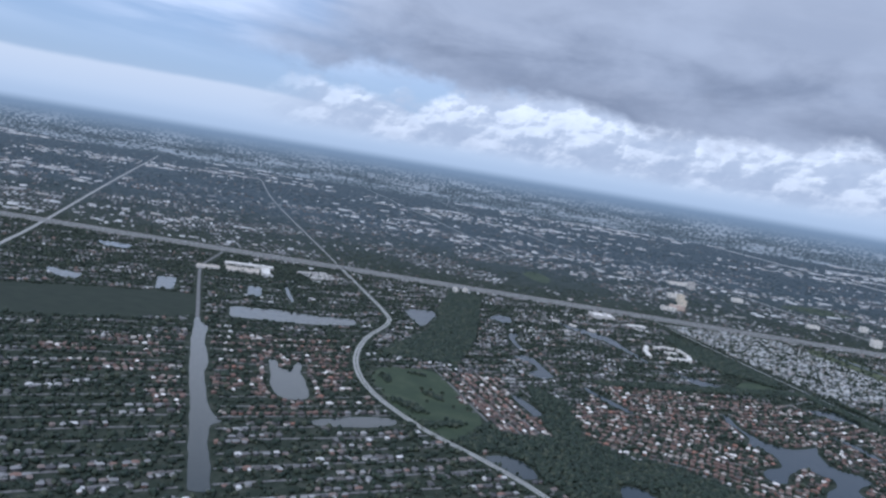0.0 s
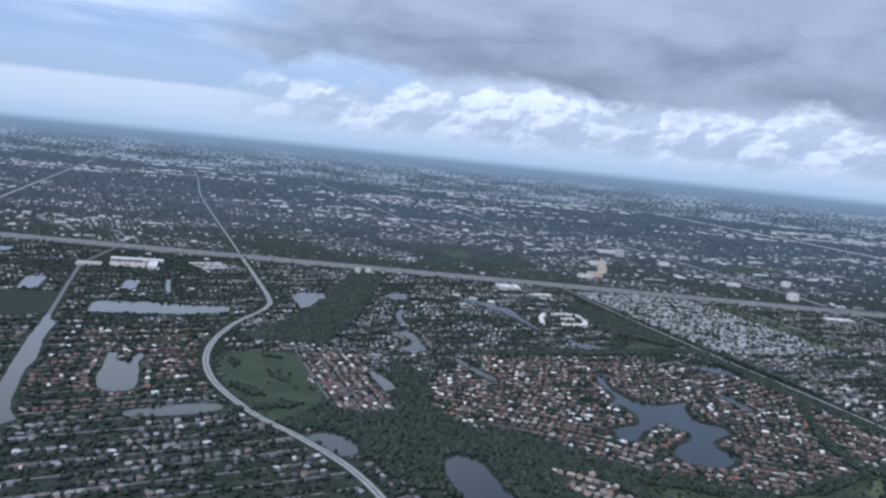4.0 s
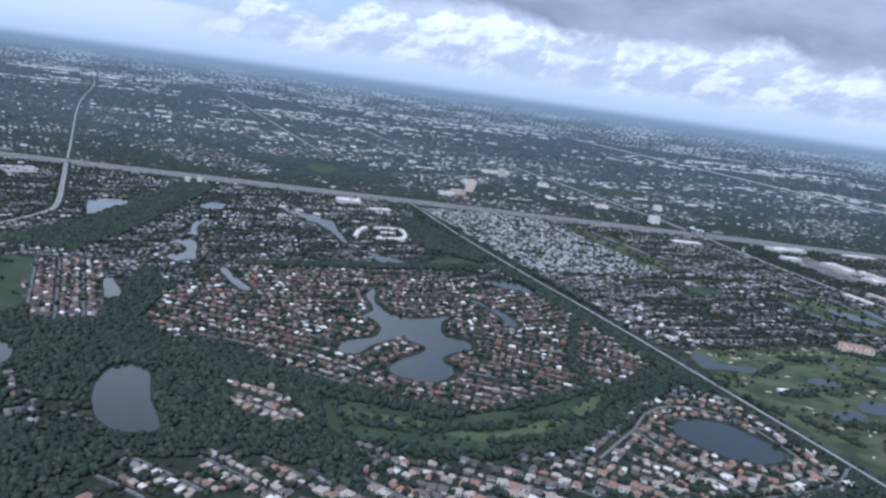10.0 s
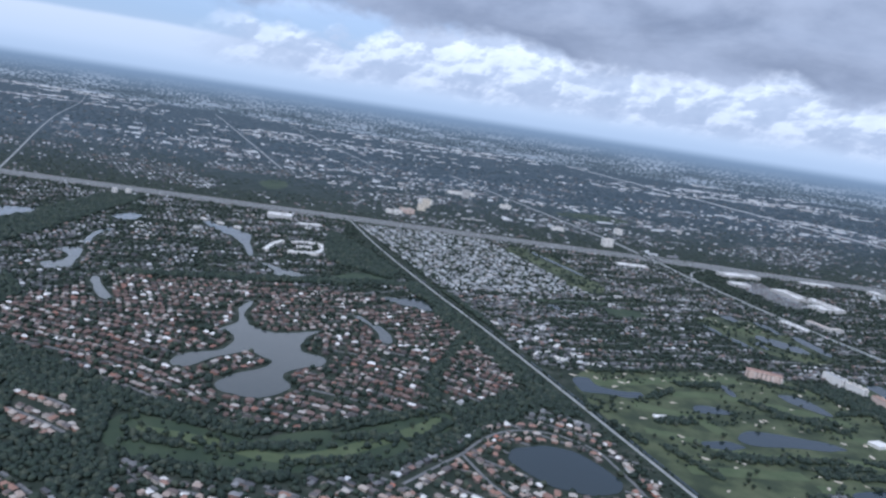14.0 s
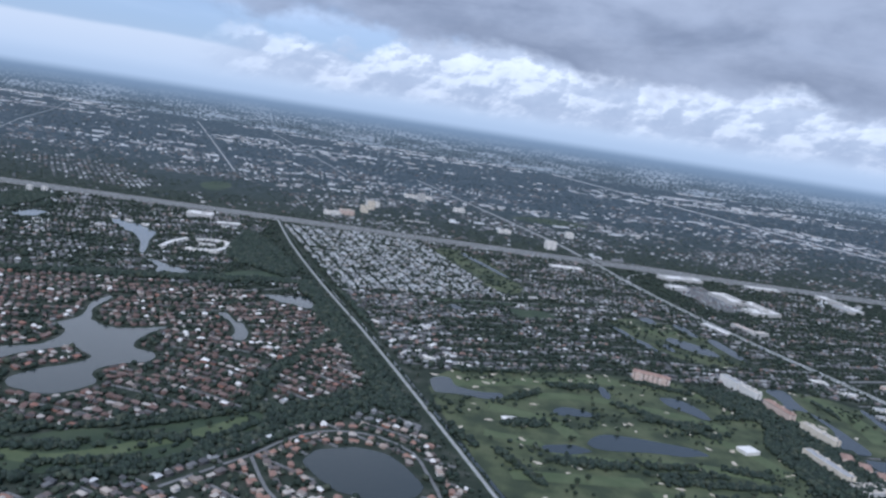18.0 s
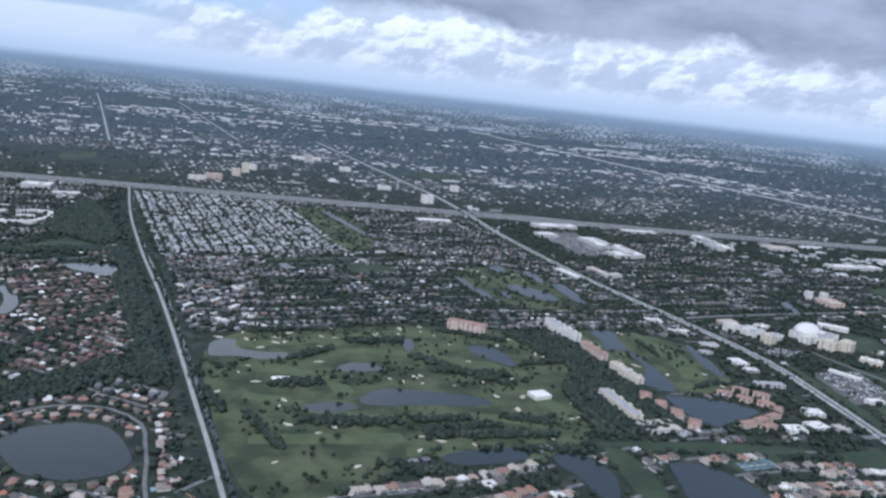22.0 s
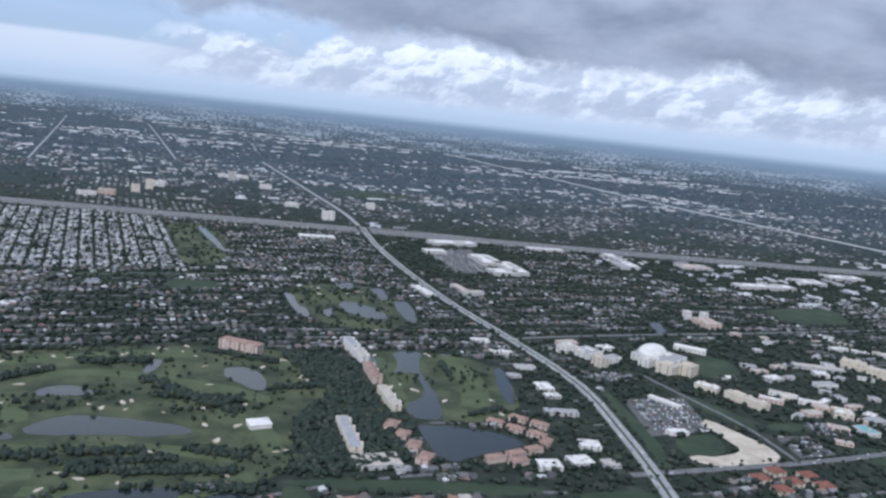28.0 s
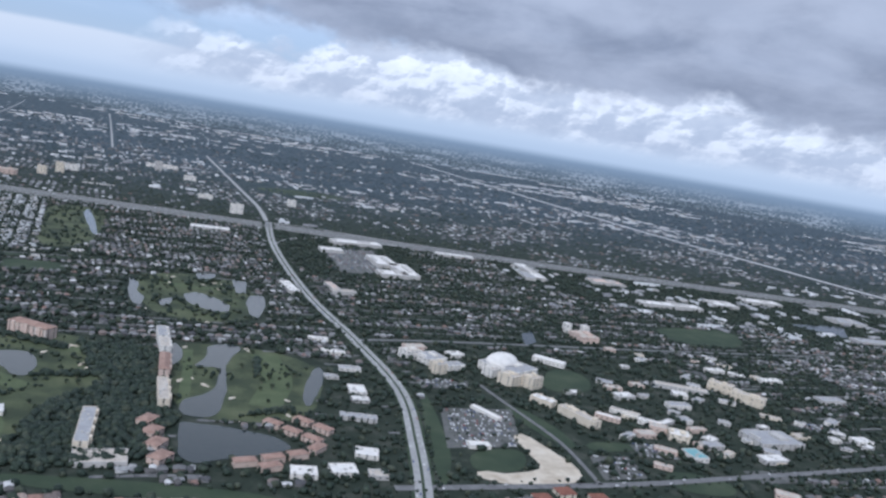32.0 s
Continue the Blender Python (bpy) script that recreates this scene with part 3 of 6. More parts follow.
LAKES = [
    ("lake", [(403, 972), (406, 961), (402, 914), (405, 904), (411, 895), (414, 879), (421, 877), (429, 868), (443, 864), (461, 873), (475, 881), (485, 888), (473, 864), (469, 837), (471, 816), (482, 812), (492, 811), (497, 799), (494, 782), (486, 779), (476, 772), (468, 764), (463, 754), (464, 740), (469, 735), (474, 725), (464, 707), (453, 695), (441, 693), (432, 698), (422, 699), (415, 707), (413, 715), (419, 733), (428, 746), (438, 754), (446, 765), (451, 779), (448, 786), (439, 792), (432, 800), (424, 801), (414, 789), (403, 777), (395, 765), (388, 749), (379, 741), (370, 748), (369, 762), (374, 776), (384, 785), (395, 788), (405, 800), (409, 818), (407, 839), (401, 848), (393, 850), (387, 852), (394, 865), (400, 879), (402, 888), (398, 912), (394, 933), (398, 958)], 1),
    ("lake", [(643, 653), (669, 665), (693, 661), (708, 641), (718, 617), (713, 599), (688, 590), (664, 597), (646, 617), (637, 634)], 1),
    ("lake", [(-162, 891), (-152, 892), (-145, 866), (-134, 858), (-130, 875), (-130, 905), (-121, 881), (-120, 857), (-109, 829), (-99, 794), (-96, 770), (-113, 761), (-127, 769), (-141, 801)], 1),
    ("lake", [(-271, 1124), (-258, 1135), (-235, 1142), (-200, 1154), (-149, 1153), (-93, 1172), (-87, 1135), (-132, 1101), (-185, 1083), (-230, 1071), (-255, 1066)], 1),
    ("pond", [(-27, 1307), (-11, 1328), (23, 1339), (36, 1286), (24, 1269), (16, 1218), (5, 1203)], 1),
    ("pond", [(123, 1359), (140, 1403), (164, 1395), (165, 1353), (147, 1332)], 1),
    ("lake", [(142, 1097), (158, 1119), (171, 1114), (181, 1075), (187, 1034), (192, 1019), (184, 1007), (169, 1001), (156, 1019), (163, 1036), (172, 1040), (171, 1071), (156, 1090)], 1),
    ("pond", [(-286, 1298), (-266, 1307), (-248, 1225), (-270, 1220)], 1),
    ("pond", [(-425, 1262), (-399, 1278), (-372, 1179), (-395, 1167)], 1),
    ("pond", [(-634, 1505), (-615, 1515), (-564, 1510), (-556, 1463), (-597, 1460)], 1),
    ("pond", [(-574, 1203), (-556, 1193), (-509, 1186), (-506, 1138), (-529, 1146), (-560, 1170)], 1),
    ("pond", [(-88, 714), (-10, 762), (0, 732), (-77, 697)], 2),
    ("pond", [(73, 696), (114, 702), (132, 656), (98, 650)], 2),
    ("pond", [(122, 901), (131, 904), (141, 883), (149, 865), (155, 841), (144, 832), (133, 866)], 1),
    ("pond", [(224, 993), (233, 991), (241, 968), (251, 951), (261, 931), (272, 912), (268, 906), (258, 912), (246, 935), (237, 956), (229, 968)], 1),
    ("pond", [(546, 1058), (579, 1069), (598, 1074), (614, 1026), (601, 1021), (584, 1028), (564, 1038)], 1),
    ("pond", [(515, 960), (524, 963), (537, 933), (546, 932), (556, 905), (559, 878), (552, 872), (544, 877), (545, 892), (542, 910), (531, 935), (519, 948)], 1),
    ("lake", [(241, 1445), (268, 1420), (287, 1394), (302, 1402), (322, 1373), (343, 1347), (350, 1289), (366, 1218), (368, 1177), (344, 1264), (317, 1323), (292, 1345), (268, 1381)], 1),
    ("lake", [(381, 1163), (395, 1165), (417, 1143), (441, 1131), (457, 1121), (430, 1093), (410, 1102), (407, 1129)], 1),
    ("golf_pond", [(1052, 1097), (1064, 1114), (1085, 1097), (1105, 1072), (1105, 1046), (1093, 1040), (1075, 1051), (1060, 1069)], 1),
    ("golf_pond", [(1118, 1125), (1133, 1134), (1139, 1102), (1139, 1060), (1136, 1034), (1126, 1045), (1120, 1084)], 1),
    ("golf_pond", [(987, 1143), (1000, 1126), (1008, 1086), (1020, 1065), (1023, 1032), (1013, 1039), (998, 1091)], 1),
    ("golf_pond", [(1092, 1195), (1109, 1192), (1116, 1129), (1104, 1130)], 1),
    ("pond", [(822, 1552), (832, 1570), (904, 1340), (880, 1380)], 3),
    ("pond", [(770, 1128), (783, 1142), (793, 1113), (774, 1112)], 2),
    ("golf_lake", [(1102, 924), (1113, 938), (1126, 938), (1131, 928), (1124, 905), (1123, 871), (1127, 852), (1130, 820), (1130, 783), (1126, 769), (1109, 768), (1102, 781), (1103, 799), (1114, 807), (1119, 818), (1122, 837), (1118, 870), (1112, 875), (1103, 868), (1098, 871), (1105, 893), (1105, 908)], 1),
    ("golf_pond", [(1193, 894), (1199, 905), (1204, 887), (1198, 837), (1192, 809), (1187, 810), (1186, 834), (1189, 868)], 1),
    ("golf_lake", [(861, 735), (874, 746), (902, 746), (928, 740), (950, 736), (958, 725), (933, 717), (899, 716), (872, 711), (857, 712), (852, 722)], 1),
    ("golf_pond", [(838, 784), (844, 796), (860, 800), (871, 795), (882, 786), (866, 780), (842, 775)], 1),
    ("golf_pond", [(959, 859), (978, 863), (990, 848), (995, 831), (996, 809), (985, 810), (976, 823), (960, 838)], 1),
    ("golf_pond", [(899, 866), (908, 871), (910, 850), (905, 833), (899, 838)], 1),
    ("lake", [(985, 648), (999, 643), (1010, 631), (1013, 612), (1006, 584), (994, 582), (988, 612), (976, 636)], 2),
    ("lake", [(1056, 634), (1068, 637), (1082, 637), (1093, 628), (1112, 595), (1095, 587), (1048, 585), (1054, 606)], 2),
    ("lake", [(1107, 760), (1121, 757), (1134, 757), (1154, 753), (1169, 748), (1178, 740), (1182, 732), (1167, 720), (1152, 712), (1135, 704), (1126, 697), (1116, 707), (1110, 732)], 1),
    ("golf_pond", [(733, 829), (742, 843), (753, 843), (755, 819), (767, 815), (782, 812), (799, 816), (797, 802), (777, 794), (762, 800), (743, 797), (735, 797)], 1),
    ("golf_pond", [(812, 708), (843, 716), (856, 706), (836, 696), (813, 696)], 1),
    ("golf_pond", [(900, 640), (965, 655), (960, 630), (905, 620)], 2),
    ("pond", [(1955, 1402), (2090, 1442), (2030, 1348)], 1),
    ("lake", [(241, 476), (273, 486), (302, 490), (332, 492), (339, 480), (341, 455), (279, 432), (238, 432)], 2),
    ("lake", [(205, 680), (230, 666), (240, 621), (257, 581), (262, 570), (247, 563), (231, 562), (210, 589), (196, 640)], 2),
    ("pond", [(148, 1248), (162, 1273), (168, 1258), (157, 1226), (156, 1193), (166, 1151), (161, 1138), (151, 1178), (148, 1221)], 1),
    ("pond", [(-237, 1349), (-230, 1343), (-199, 1240), (-199, 1220), (-217, 1275)], 1),
    ("golf_pond", [(1075, 927), (1083, 913), (1087, 887), (1085, 867), (1080, 862), (1074, 886)], 1),
    ("canal_lake", [(-297, 1048), (-291, 1045), (-276, 1005), (-265, 1006), (-256, 959), (-246, 920), (-229, 876), (-219, 844), (-211, 803), (-196, 760), (-186, 728), (-174, 700), (-164, 684), (-155, 676), (-163, 663), (-157, 634), (-140, 585), (-126, 538), (-141, 533), (-162, 600), (-182, 665), (-202, 728), (-230, 814), (-263, 923)], 1),
    ("golf_pond", [(1034, 1059), (1045, 1077), (1049, 1046), (1042, 1038)], 1),
    ("pond", [(1049, 1205), (1072, 1211), (1072, 1179), (1057, 1172)], 1),
    ("pond", [(1431, 1112), (1449, 1130), (1440, 1079), (1422, 1059)], 1),
]
LAKES = [(n, wobble(fine_edges(p) if w < 2 else smooth_poly(p, 2), 1.6 if w < 2 else w), p) for n, p, w in LAKES]
PARK = [(-52, 930), (30, 965), (56, 889), (92, 790), (45, 700), (8, 755), (-25, 824)]
GOLF = [(714, 852), (830, 888), (942, 918), (1060, 908), (1050, 800), (1025, 740), (1020, 665), (980, 655), (900, 645), (860, 600), (800, 560), (772, 600)]
GOLF_E = [(1070, 935), (1206, 928), (1198, 783), (1148, 765), (1096, 772), (1080, 884)]
GOLF_N = [(984, 1150), (1035, 1199), (1107, 1185), (1141, 1085), (1137, 1031), (1078, 990), (1030, 1015)]
STRIPE = [(358, 648), (409, 636), (471, 616), (564, 684), (606, 716), (602, 674), (552, 612), (485, 575), (424, 575), (366, 584)]
FAIRWAY_NW = [(772, 1530), (796, 1590), (862, 1560), (905, 1310), (895, 1262), (853, 1240)]
FIELD_W = [(-599, 1034), (-506, 1091), (-407, 1144), (-332, 1177), (-294, 1050), (-320, 1013), (-376, 968), (-431, 937), (-515, 895)]
MOBILE = [(503, 1594), (650, 1622), (748, 1610), (862, 1232), (707, 1170), (632, 1148)]
SOUTH_GREEN = [(385, 480), (409, 482), (479, 500), (571, 524), (690, 552), (760, 590), (800, 470), (700, 440), (450, 430)]
WOODS = [
    [(60, 1600), (120, 1550), (96, 1177), (60, 1000), (-40, 990), (-30, 1040), (22, 1166)],
    [(150, 960), (188, 900), (192, 790), (233, 739), (292, 690), (365, 640), (384, 562), (398, 500), (375, 520), (330, 545), (250, 535), (225, 560), (225, 640), (163, 741), (130, 775), (150, 840)],
    [(150, 560), (225, 570), (250, 535), (232, 500), (235, 440), (190, 440), (160, 500)],
    SOUTH_GREEN,
    [(630, 935), (642, 930), (615, 842), (596, 777), (600, 735), (586, 715), (586, 780), (602, 845)],
    [(90, 790), (150, 780), (200, 700), (225, 600), (170, 600), (100, 700), (45, 700)],
    [(225, 770), (340, 690), (420, 655), (480, 640), (540, 690), (620, 735), (700, 810), (712, 760), (640, 700), (600, 640), (540, 590), (480, 560), (410, 560), (300, 640)],
    [(1000, 905), (1074, 905), (1085, 860), (1110, 765), (1090, 690), (1040, 668), (1022, 680), (1022, 760), (1046, 810)],
    [(454, 1481), (526, 1345), (574, 1206), (560, 1160), (511, 1200), (470, 1230), (459, 1300)],
    [(250, 1006), (390, 1055), (508, 1108), (605, 1135), (611, 1155), (511, 1128), (389, 1075), (245, 1027)],
    [(602, 1150), (606, 1140), (652, 985), (692, 845), (722, 730), (700, 735), (660, 850), (625, 970), (580, 1130)],
    [(620, 1135), (640, 1120), (668, 1020), (690, 930), (682, 925), (665, 985)],
]
RED = [(196, 787), (190, 880), (260, 1010), (380, 1060), (498, 1062), (601, 1046), (640, 1010), (690, 846), (690, 790), (662, 757), (605, 735), (588, 715), (522, 650), (443, 622), (401, 629), (365, 674), (323, 712), (264, 744), (233, 742)]
RED_S = [(384, 558), (424, 564), (454, 535), (507, 558), (556, 583), (600, 640), (631, 690), (693, 714), (740, 690), (775, 610), (760, 596), (680, 552), (571, 530), (479, 506), (409, 487), (398, 525)]
RED_ROW = [(232, 506), (279, 528), (330, 537), (360, 518), (380, 488), (358, 461), (345, 485), (302, 496), (266, 484), (238, 476)]
RED_E = [(800, 560), (900, 620), (990, 575), (1060, 650), (1110, 610), (1200, 655), (1256, 650), (1240, 520), (800, 470)]
RED_W = [(-330, 900), (-80, 1060), (-70, 900), (-20, 790), (-100, 690), (-200, 680), (-400, 800)]
RED_ISLE = [(286, 658), (323, 655), (358, 604), (328, 592), (304, 606), (294, 629)]
TERRACE = [(40, 960), (112, 968), (158, 775), (106, 755), (62, 850)]
CAMPUS = [(1275, 1010), (1560, 1060), (1700, 900), (1520, 700), (1280, 690), (1285, 860)]
STRIP_MALL = [(1120, 1640), (1340, 1640), (1360, 1330), (1180, 1290), (1140, 1450)]
COMM_W = [(-420, 1560), (-170, 1600), (-175, 1440), (-255, 1380), (-390, 1330)]
COMM_E = [(1500, 1640), (2300, 1640), (2150, 1330), (1650, 1330), (1500, 1450)]
OFFICES = [(1206, 900), (1250, 920), (1250, 660), (1190, 660), (1200, 780)]
CONDO_RING = [(1160, 785), (1200, 780), (1220, 740), (1190, 690), (1140, 670), (1130, 690), (1180, 735)]
GREEN_PATCHES = [[(1345, 850), (1365, 862), (1395, 800), (1385, 770)], [(1285, 900), (1292, 760), (1280, 700), (1274, 700), (1276, 800)], [(1395, 908), (1428, 988), (1466, 975), (1450, 915)],
                 [(1402, 796), (1431, 802), (1466, 799), (1420, 782), (1400, 780)], [(240, 2050), (300, 2150), (330, 2000), (290, 1900)], [(455, 625), (520, 660), (500, 600)], [(1190, 660), (1255, 672), (1250, 640), (1200, 640)],
                 [(466, 1112), (515, 1190), (566, 1160), (509, 1120)], [(849, 1157), (905, 1170), (926, 1136), (868, 1106)], [(725, 1150), (907, 1204), (907, 1188), (728, 1138)], [(1640, 1240), (1800, 1290), (1760, 1180), (1650, 1160)], [(1450, 760), (1500, 750), (1490, 720), (1440, 725)], [(1000, 2250), (1180, 2380), (1300, 2280), (1120, 2180)],
                 [(1300, 724), (1328, 728), (1341, 740), (1346, 766), (1330, 768), (1302, 754)], [(1016, 658), (1034, 658), (1044, 592), (1020, 576), (1018, 606)], [(1000, 664), (1100, 672), (1180, 668), (1180, 656), (1060, 652)], [(1100, 622), (1146, 640), (1150, 652), (1108, 646)]]

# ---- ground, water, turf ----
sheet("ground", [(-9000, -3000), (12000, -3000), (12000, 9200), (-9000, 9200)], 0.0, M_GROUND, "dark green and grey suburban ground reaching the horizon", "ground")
for name, pts, lab, mat in (("park_lawn", PARK, "mown green park lawn beside a curving road", M_GRASS), ("golf_course", GOLF, "green golf course turf with lighter fairways", M_GOLF),
                            ("golf_course_east", GOLF_E, "green golf course turf round long ponds", M_GOLF), ("golf_course_north", GOLF_N, "green golf turf among houses", M_GOLF),
                            ("fairway_stripe", STRIPE, "curving green fairway between dark woods", M_GRASS), ("fairway_north", FAIRWAY_NW, "narrow green fairway beside a mobile home park", M_GOLF),
                            ("dark_field", FIELD_W, "dark overgrown field beside a canal", M_FIELD)):
    sheet(name, wobble(pts if name == "dark_field" else smooth_poly(pts, 2), 4), 0.16, mat, lab, "grass")
for pts in GREEN_PATCHES:
    sheet("lawn_patch", smooth_poly(pts, 2), 0.20, M_GRASS, "patch of mown green grass between buildings", "grass")
for name, pts, raw in LAKES:
    sheet(name, pts, 0.30, M_WATER, "still lake water reflecting the grey sky" if "golf" not in name else "still pond water on the golf course", "water")
SAND = [(1303, 712), (1303, 724), (1325, 728), (1346, 734), (1352, 750), (1348, 772), (1344, 794), (1355, 798), (1368, 774), (1378, 748), (1381, 726), (1368, 718), (1345, 714)]
sheet("sand_lot", wobble(smooth_poly(SAND, 1), 6), 0.24, M_SAND, "bare pale sand of a building site", "sand")
LOT_A = [(1288, 758), (1346, 774), (1356, 850), (1294, 836)]
LOT_B = [(1200, 1500), (1285, 1545), (1290, 1350), (1225, 1330)]
sheet("parking_lot", LOT_A, 0.22, M_LOT, "grey parking lot with rows of bays", "parking lot")
sheet("mall_parking", [(1200, 1500), (1285, 1545), (1290, 1350), (1225, 1330)], 0.22, M_LOT, "large grey car park before a shopping centre", "parking lot")

# ---- roads ----
strip("expressway_verge", EXPRESSWAY, 0, 54, 0.26, M_VERGE, label="pale mown verges of an expressway", category="verge")
expressway = empty("expressway")
tagged(expressway, "wide expressway with two pale carriageways and frontage roads", "road", kind="structure")
for off, w in ((-11.5, 15), (11.5, 15)):
    strip("carriageway", EXPRESSWAY, off, w, 0.6, M_ASPHALT, expressway)
strip("median_barrier", EXPRESSWAY, 0, 0.6, 1.1, M_CONCRETE, expressway, thick=0.8)
for off in (-26, 26):
    strip("frontage_road", EXPRESSWAY, off, 5, 0.6, M_CONCRETE, expressway)


def avenue(name, line, width, label, gap=0.0, mat=M_ASPHALT, verge=0.0, z=0.5):
    road = empty(name)
    tagged(road, label, "road", kind="structure")
    if verge:
        strip("verge", line, 0, verge, 0.36, M_GRASS, road)
    if gap:
        for s in (-1, 1):
            strip("carriageway", line, s * (width / 4 + gap / 2), width / 2, z, mat, road)
        strip("median", line, 0, gap, 0.56, M_GRASS, road)
    else:
        strip("carriageway", line, 0, width, z, mat, road)
    return road


avenue("curving_road", ROAD_B, 5.6, "pale two-lane road curving round a park", 1.0, M_CONCRETE, 9)
avenue("canal_road", ROAD_C, 2.9, "straight pale road beside a narrow canal", 0, M_CONCRETE, 5)
strip("roadside_canal", ROAD_C, -5.2, 3.0, 0.32, M_WATER, label="narrow dark canal beside a straight road", category="water")
avenue("avenue", ROAD_D, 9, "broad divided avenue with a planted median", 2, M_CONCRETE, 15)
for nm, ln, w in (("far_road", ROAD_E, 32), ("far_road", ROAD_N, 4.5), ("far_road", ROAD_W, 9), ("far_road", ROAD_F, 8), ("far_road", ROAD_G, 7), ("far_road", ROAD_H, 11)):
    avenue(nm, ln, w * 0.8, "straight pale road running into the hazy distance", 0, M_PALE_ROAD if ln is ROAD_E else M_CONCRETE)
for ln, w in ((CROSS_S, 6.5), (CROSS_M, 5), (LANE, 3.4), (STREET_K, 2.8), (STREET_L, 2.4), (STREET_M, 2.4), (ROAD_P, 5)):
    avenue("street", ln, w, "pale street crossing the suburb", 0, M_ASPHALT, z=0.44)
for ln in ([(1122, 1470), (1148, 1550), (1220, 1622), (1340, 1640)], [(1112, 1480), (1088, 1560), (1010, 1622), (880, 1638)], [(1104, 1690), (1160, 1705), (1260, 1690), (1360, 1680)]):
    avenue("ramp", ln, 5, "curved slip road joining an expressway", 0, M_CONCRETE, z=0.66)
for ln, w in (([(735, 820), (800, 845), (880, 880), (930, 888)], 17), ([(780, 650), (840, 655), (880, 660)], 15), ([(770, 720), (800, 712), (850, 690), (930, 700), (990, 690)], 13), ([(830, 820), (880, 830), (960, 812), (1000, 790)], 15), ([(880, 640), (960, 640), (1000, 668)], 12),
              ([(780, 780), (830, 760), (845, 730)], 16), ([(960, 780), (1000, 735), (1010, 700)], 14), ([(1150, 920), (1165, 860), (1160, 800)], 24), ([(1088, 910), (1096, 860), (1104, 790)], 8), ([(1020, 1140), (1060, 1130), (1100, 1150)], 12), ([(990, 885), (1030, 870), (1045, 840)], 12),
              ([(380, 620), (430, 612), (490, 600), (560, 655), (596, 695)], 13)):
    strip("fairway", ln, 0, w, 0.24, M_FAIRWAY, label="light mown fairway of the golf course", category="fairway", thick=0.05, step=6)

# ---- scatter ----
rng = np.random.default_rng(7)
ROADS = [(EXPRESSWAY, 40), (ROAD_B, 7), (ROAD_C, 12), (ROAD_D, 12), (ROAD_E, 27), (ROAD_N, 8), (ROAD_W, 10), (ROAD_F, 10), (ROAD_G, 8), (ROAD_H, 10), (CROSS_S, 7), (CROSS_M, 6), (LANE, 5), (STREET_K, 3), (STREET_L, 3), (STREET_M, 3), (ROAD_P, 6)]


def in_view(X, Y, pad=40):
    low = np.interp(X, [-250, -100, 0, 500, 700, 800, 1200, 1300, 1500, 1600], [470, 500, 440, 445, 510, 548, 560, 625, 680, 725])
    return (X > -0.60 * Y - pad) & (X < 1172 + 0.86 * (Y - 249) + pad) & (Y > low) & (Y < 9200)


def blocked(X, Y, extra=0.0):
    """Where roads or water leave no room."""
    res = np.zeros(X.shape, bool)
    for ln, d in ROADS:
        res |= near_line(ln, X, Y, d + extra)
    for _, pts, raw in LAKES:
        xs, ys = [p[0] for p in pts], [p[1] for p in pts]
        k = (X > min(xs) - 10) & (X < max(xs) + 10) & (Y > min(ys) - 10) & (Y < max(ys) + 10)
        if k.any():
            xk, yk = X[k], Y[k]
            r = inside(pts, xk, yk)
            for ax, ay in ((3, 0), (-3, 0), (0, 3), (0, -3)):
                r |= inside(pts, xk + ax * (1 + extra / 3), yk + ay * (1 + extra / 3))
            res[k] |= r
    return res


def zone_any(polys, X, Y):
    r = np.zeros(X.shape, bool)
    for p in polys:
        r |= inside(p, X, Y)
    return r


def lots(angle, pitch, depth, bend, seed, box):
    """House lots along gently bent streets: place and facing."""
    x0, y0, x1, y1 = box
    cx, cy, R = (x0 + x1) / 2, (y0 + y1) / 2, math.hypot(x1 - x0, y1 - y0) / 2
    u = np.arange(-R, R, pitch)
    v = np.arange(-R, R, 2 * depth)
    U, V = np.meshgrid(u, v)
    U, V = U.ravel(), V.ravel()
    side = np.tile(np.array([-1, 1]), (len(U), 1)).T.ravel()
    U, V = np.tile(U, 2), np.tile(V, 2)
    r = np.random.default_rng(seed)
    U = U + r.uniform(-0.12, 0.12, len(U)) * pitch
    row = np.round(V / depth).astype(int) * 2 + (side > 0)
    part_of_row = r.random((4001, 400))[row % 4001, np.floor(U / 48 + 0.37 * row).astype(int) % 400]
    V = V + side * 5.6 + r.uniform(-0.05, 0.05, len(U)) * depth
    ph = seed * 1.3
    slope = bend * np.cos(U / 70 + ph)
    V = V + bend * 70 * np.sin(U / 70 + ph)
    U = U + bend * 45 * np.sin(V / 90 + ph)
    a = math.radians(angle)
    X, Y = cx + U * math.cos(a) - V * math.sin(a), cy + U * math.sin(a) + V * math.cos(a)
    k = (X > x0) & (X < x1) & (Y > y0) & (Y < y1) & in_view(X, Y)
    # the street lines themselves
    su, sv = np.meshgrid(np.arange(-R, R, pitch), v)
    tv_ = sv + bend * 70 * np.sin(su / 70 + ph)
    tu_ = su + bend * 45 * np.sin(tv_ / 90 + ph)
    SX, SY = cx + tu_ * math.cos(a) - tv_ * math.sin(a), cy + tu_ * math.sin(a) + tv_ * math.cos(a)
    inb = (SX > x0) & (SX < x1) & (SY > y0) & (SY < y1)
    LANES.append((SX, SY, inb))
    return X[k], Y[k], (a + np.arctan(slope))[k] + np.where(side[k] > 0, 0.0, math.pi), part_of_row[k]


LANES = []


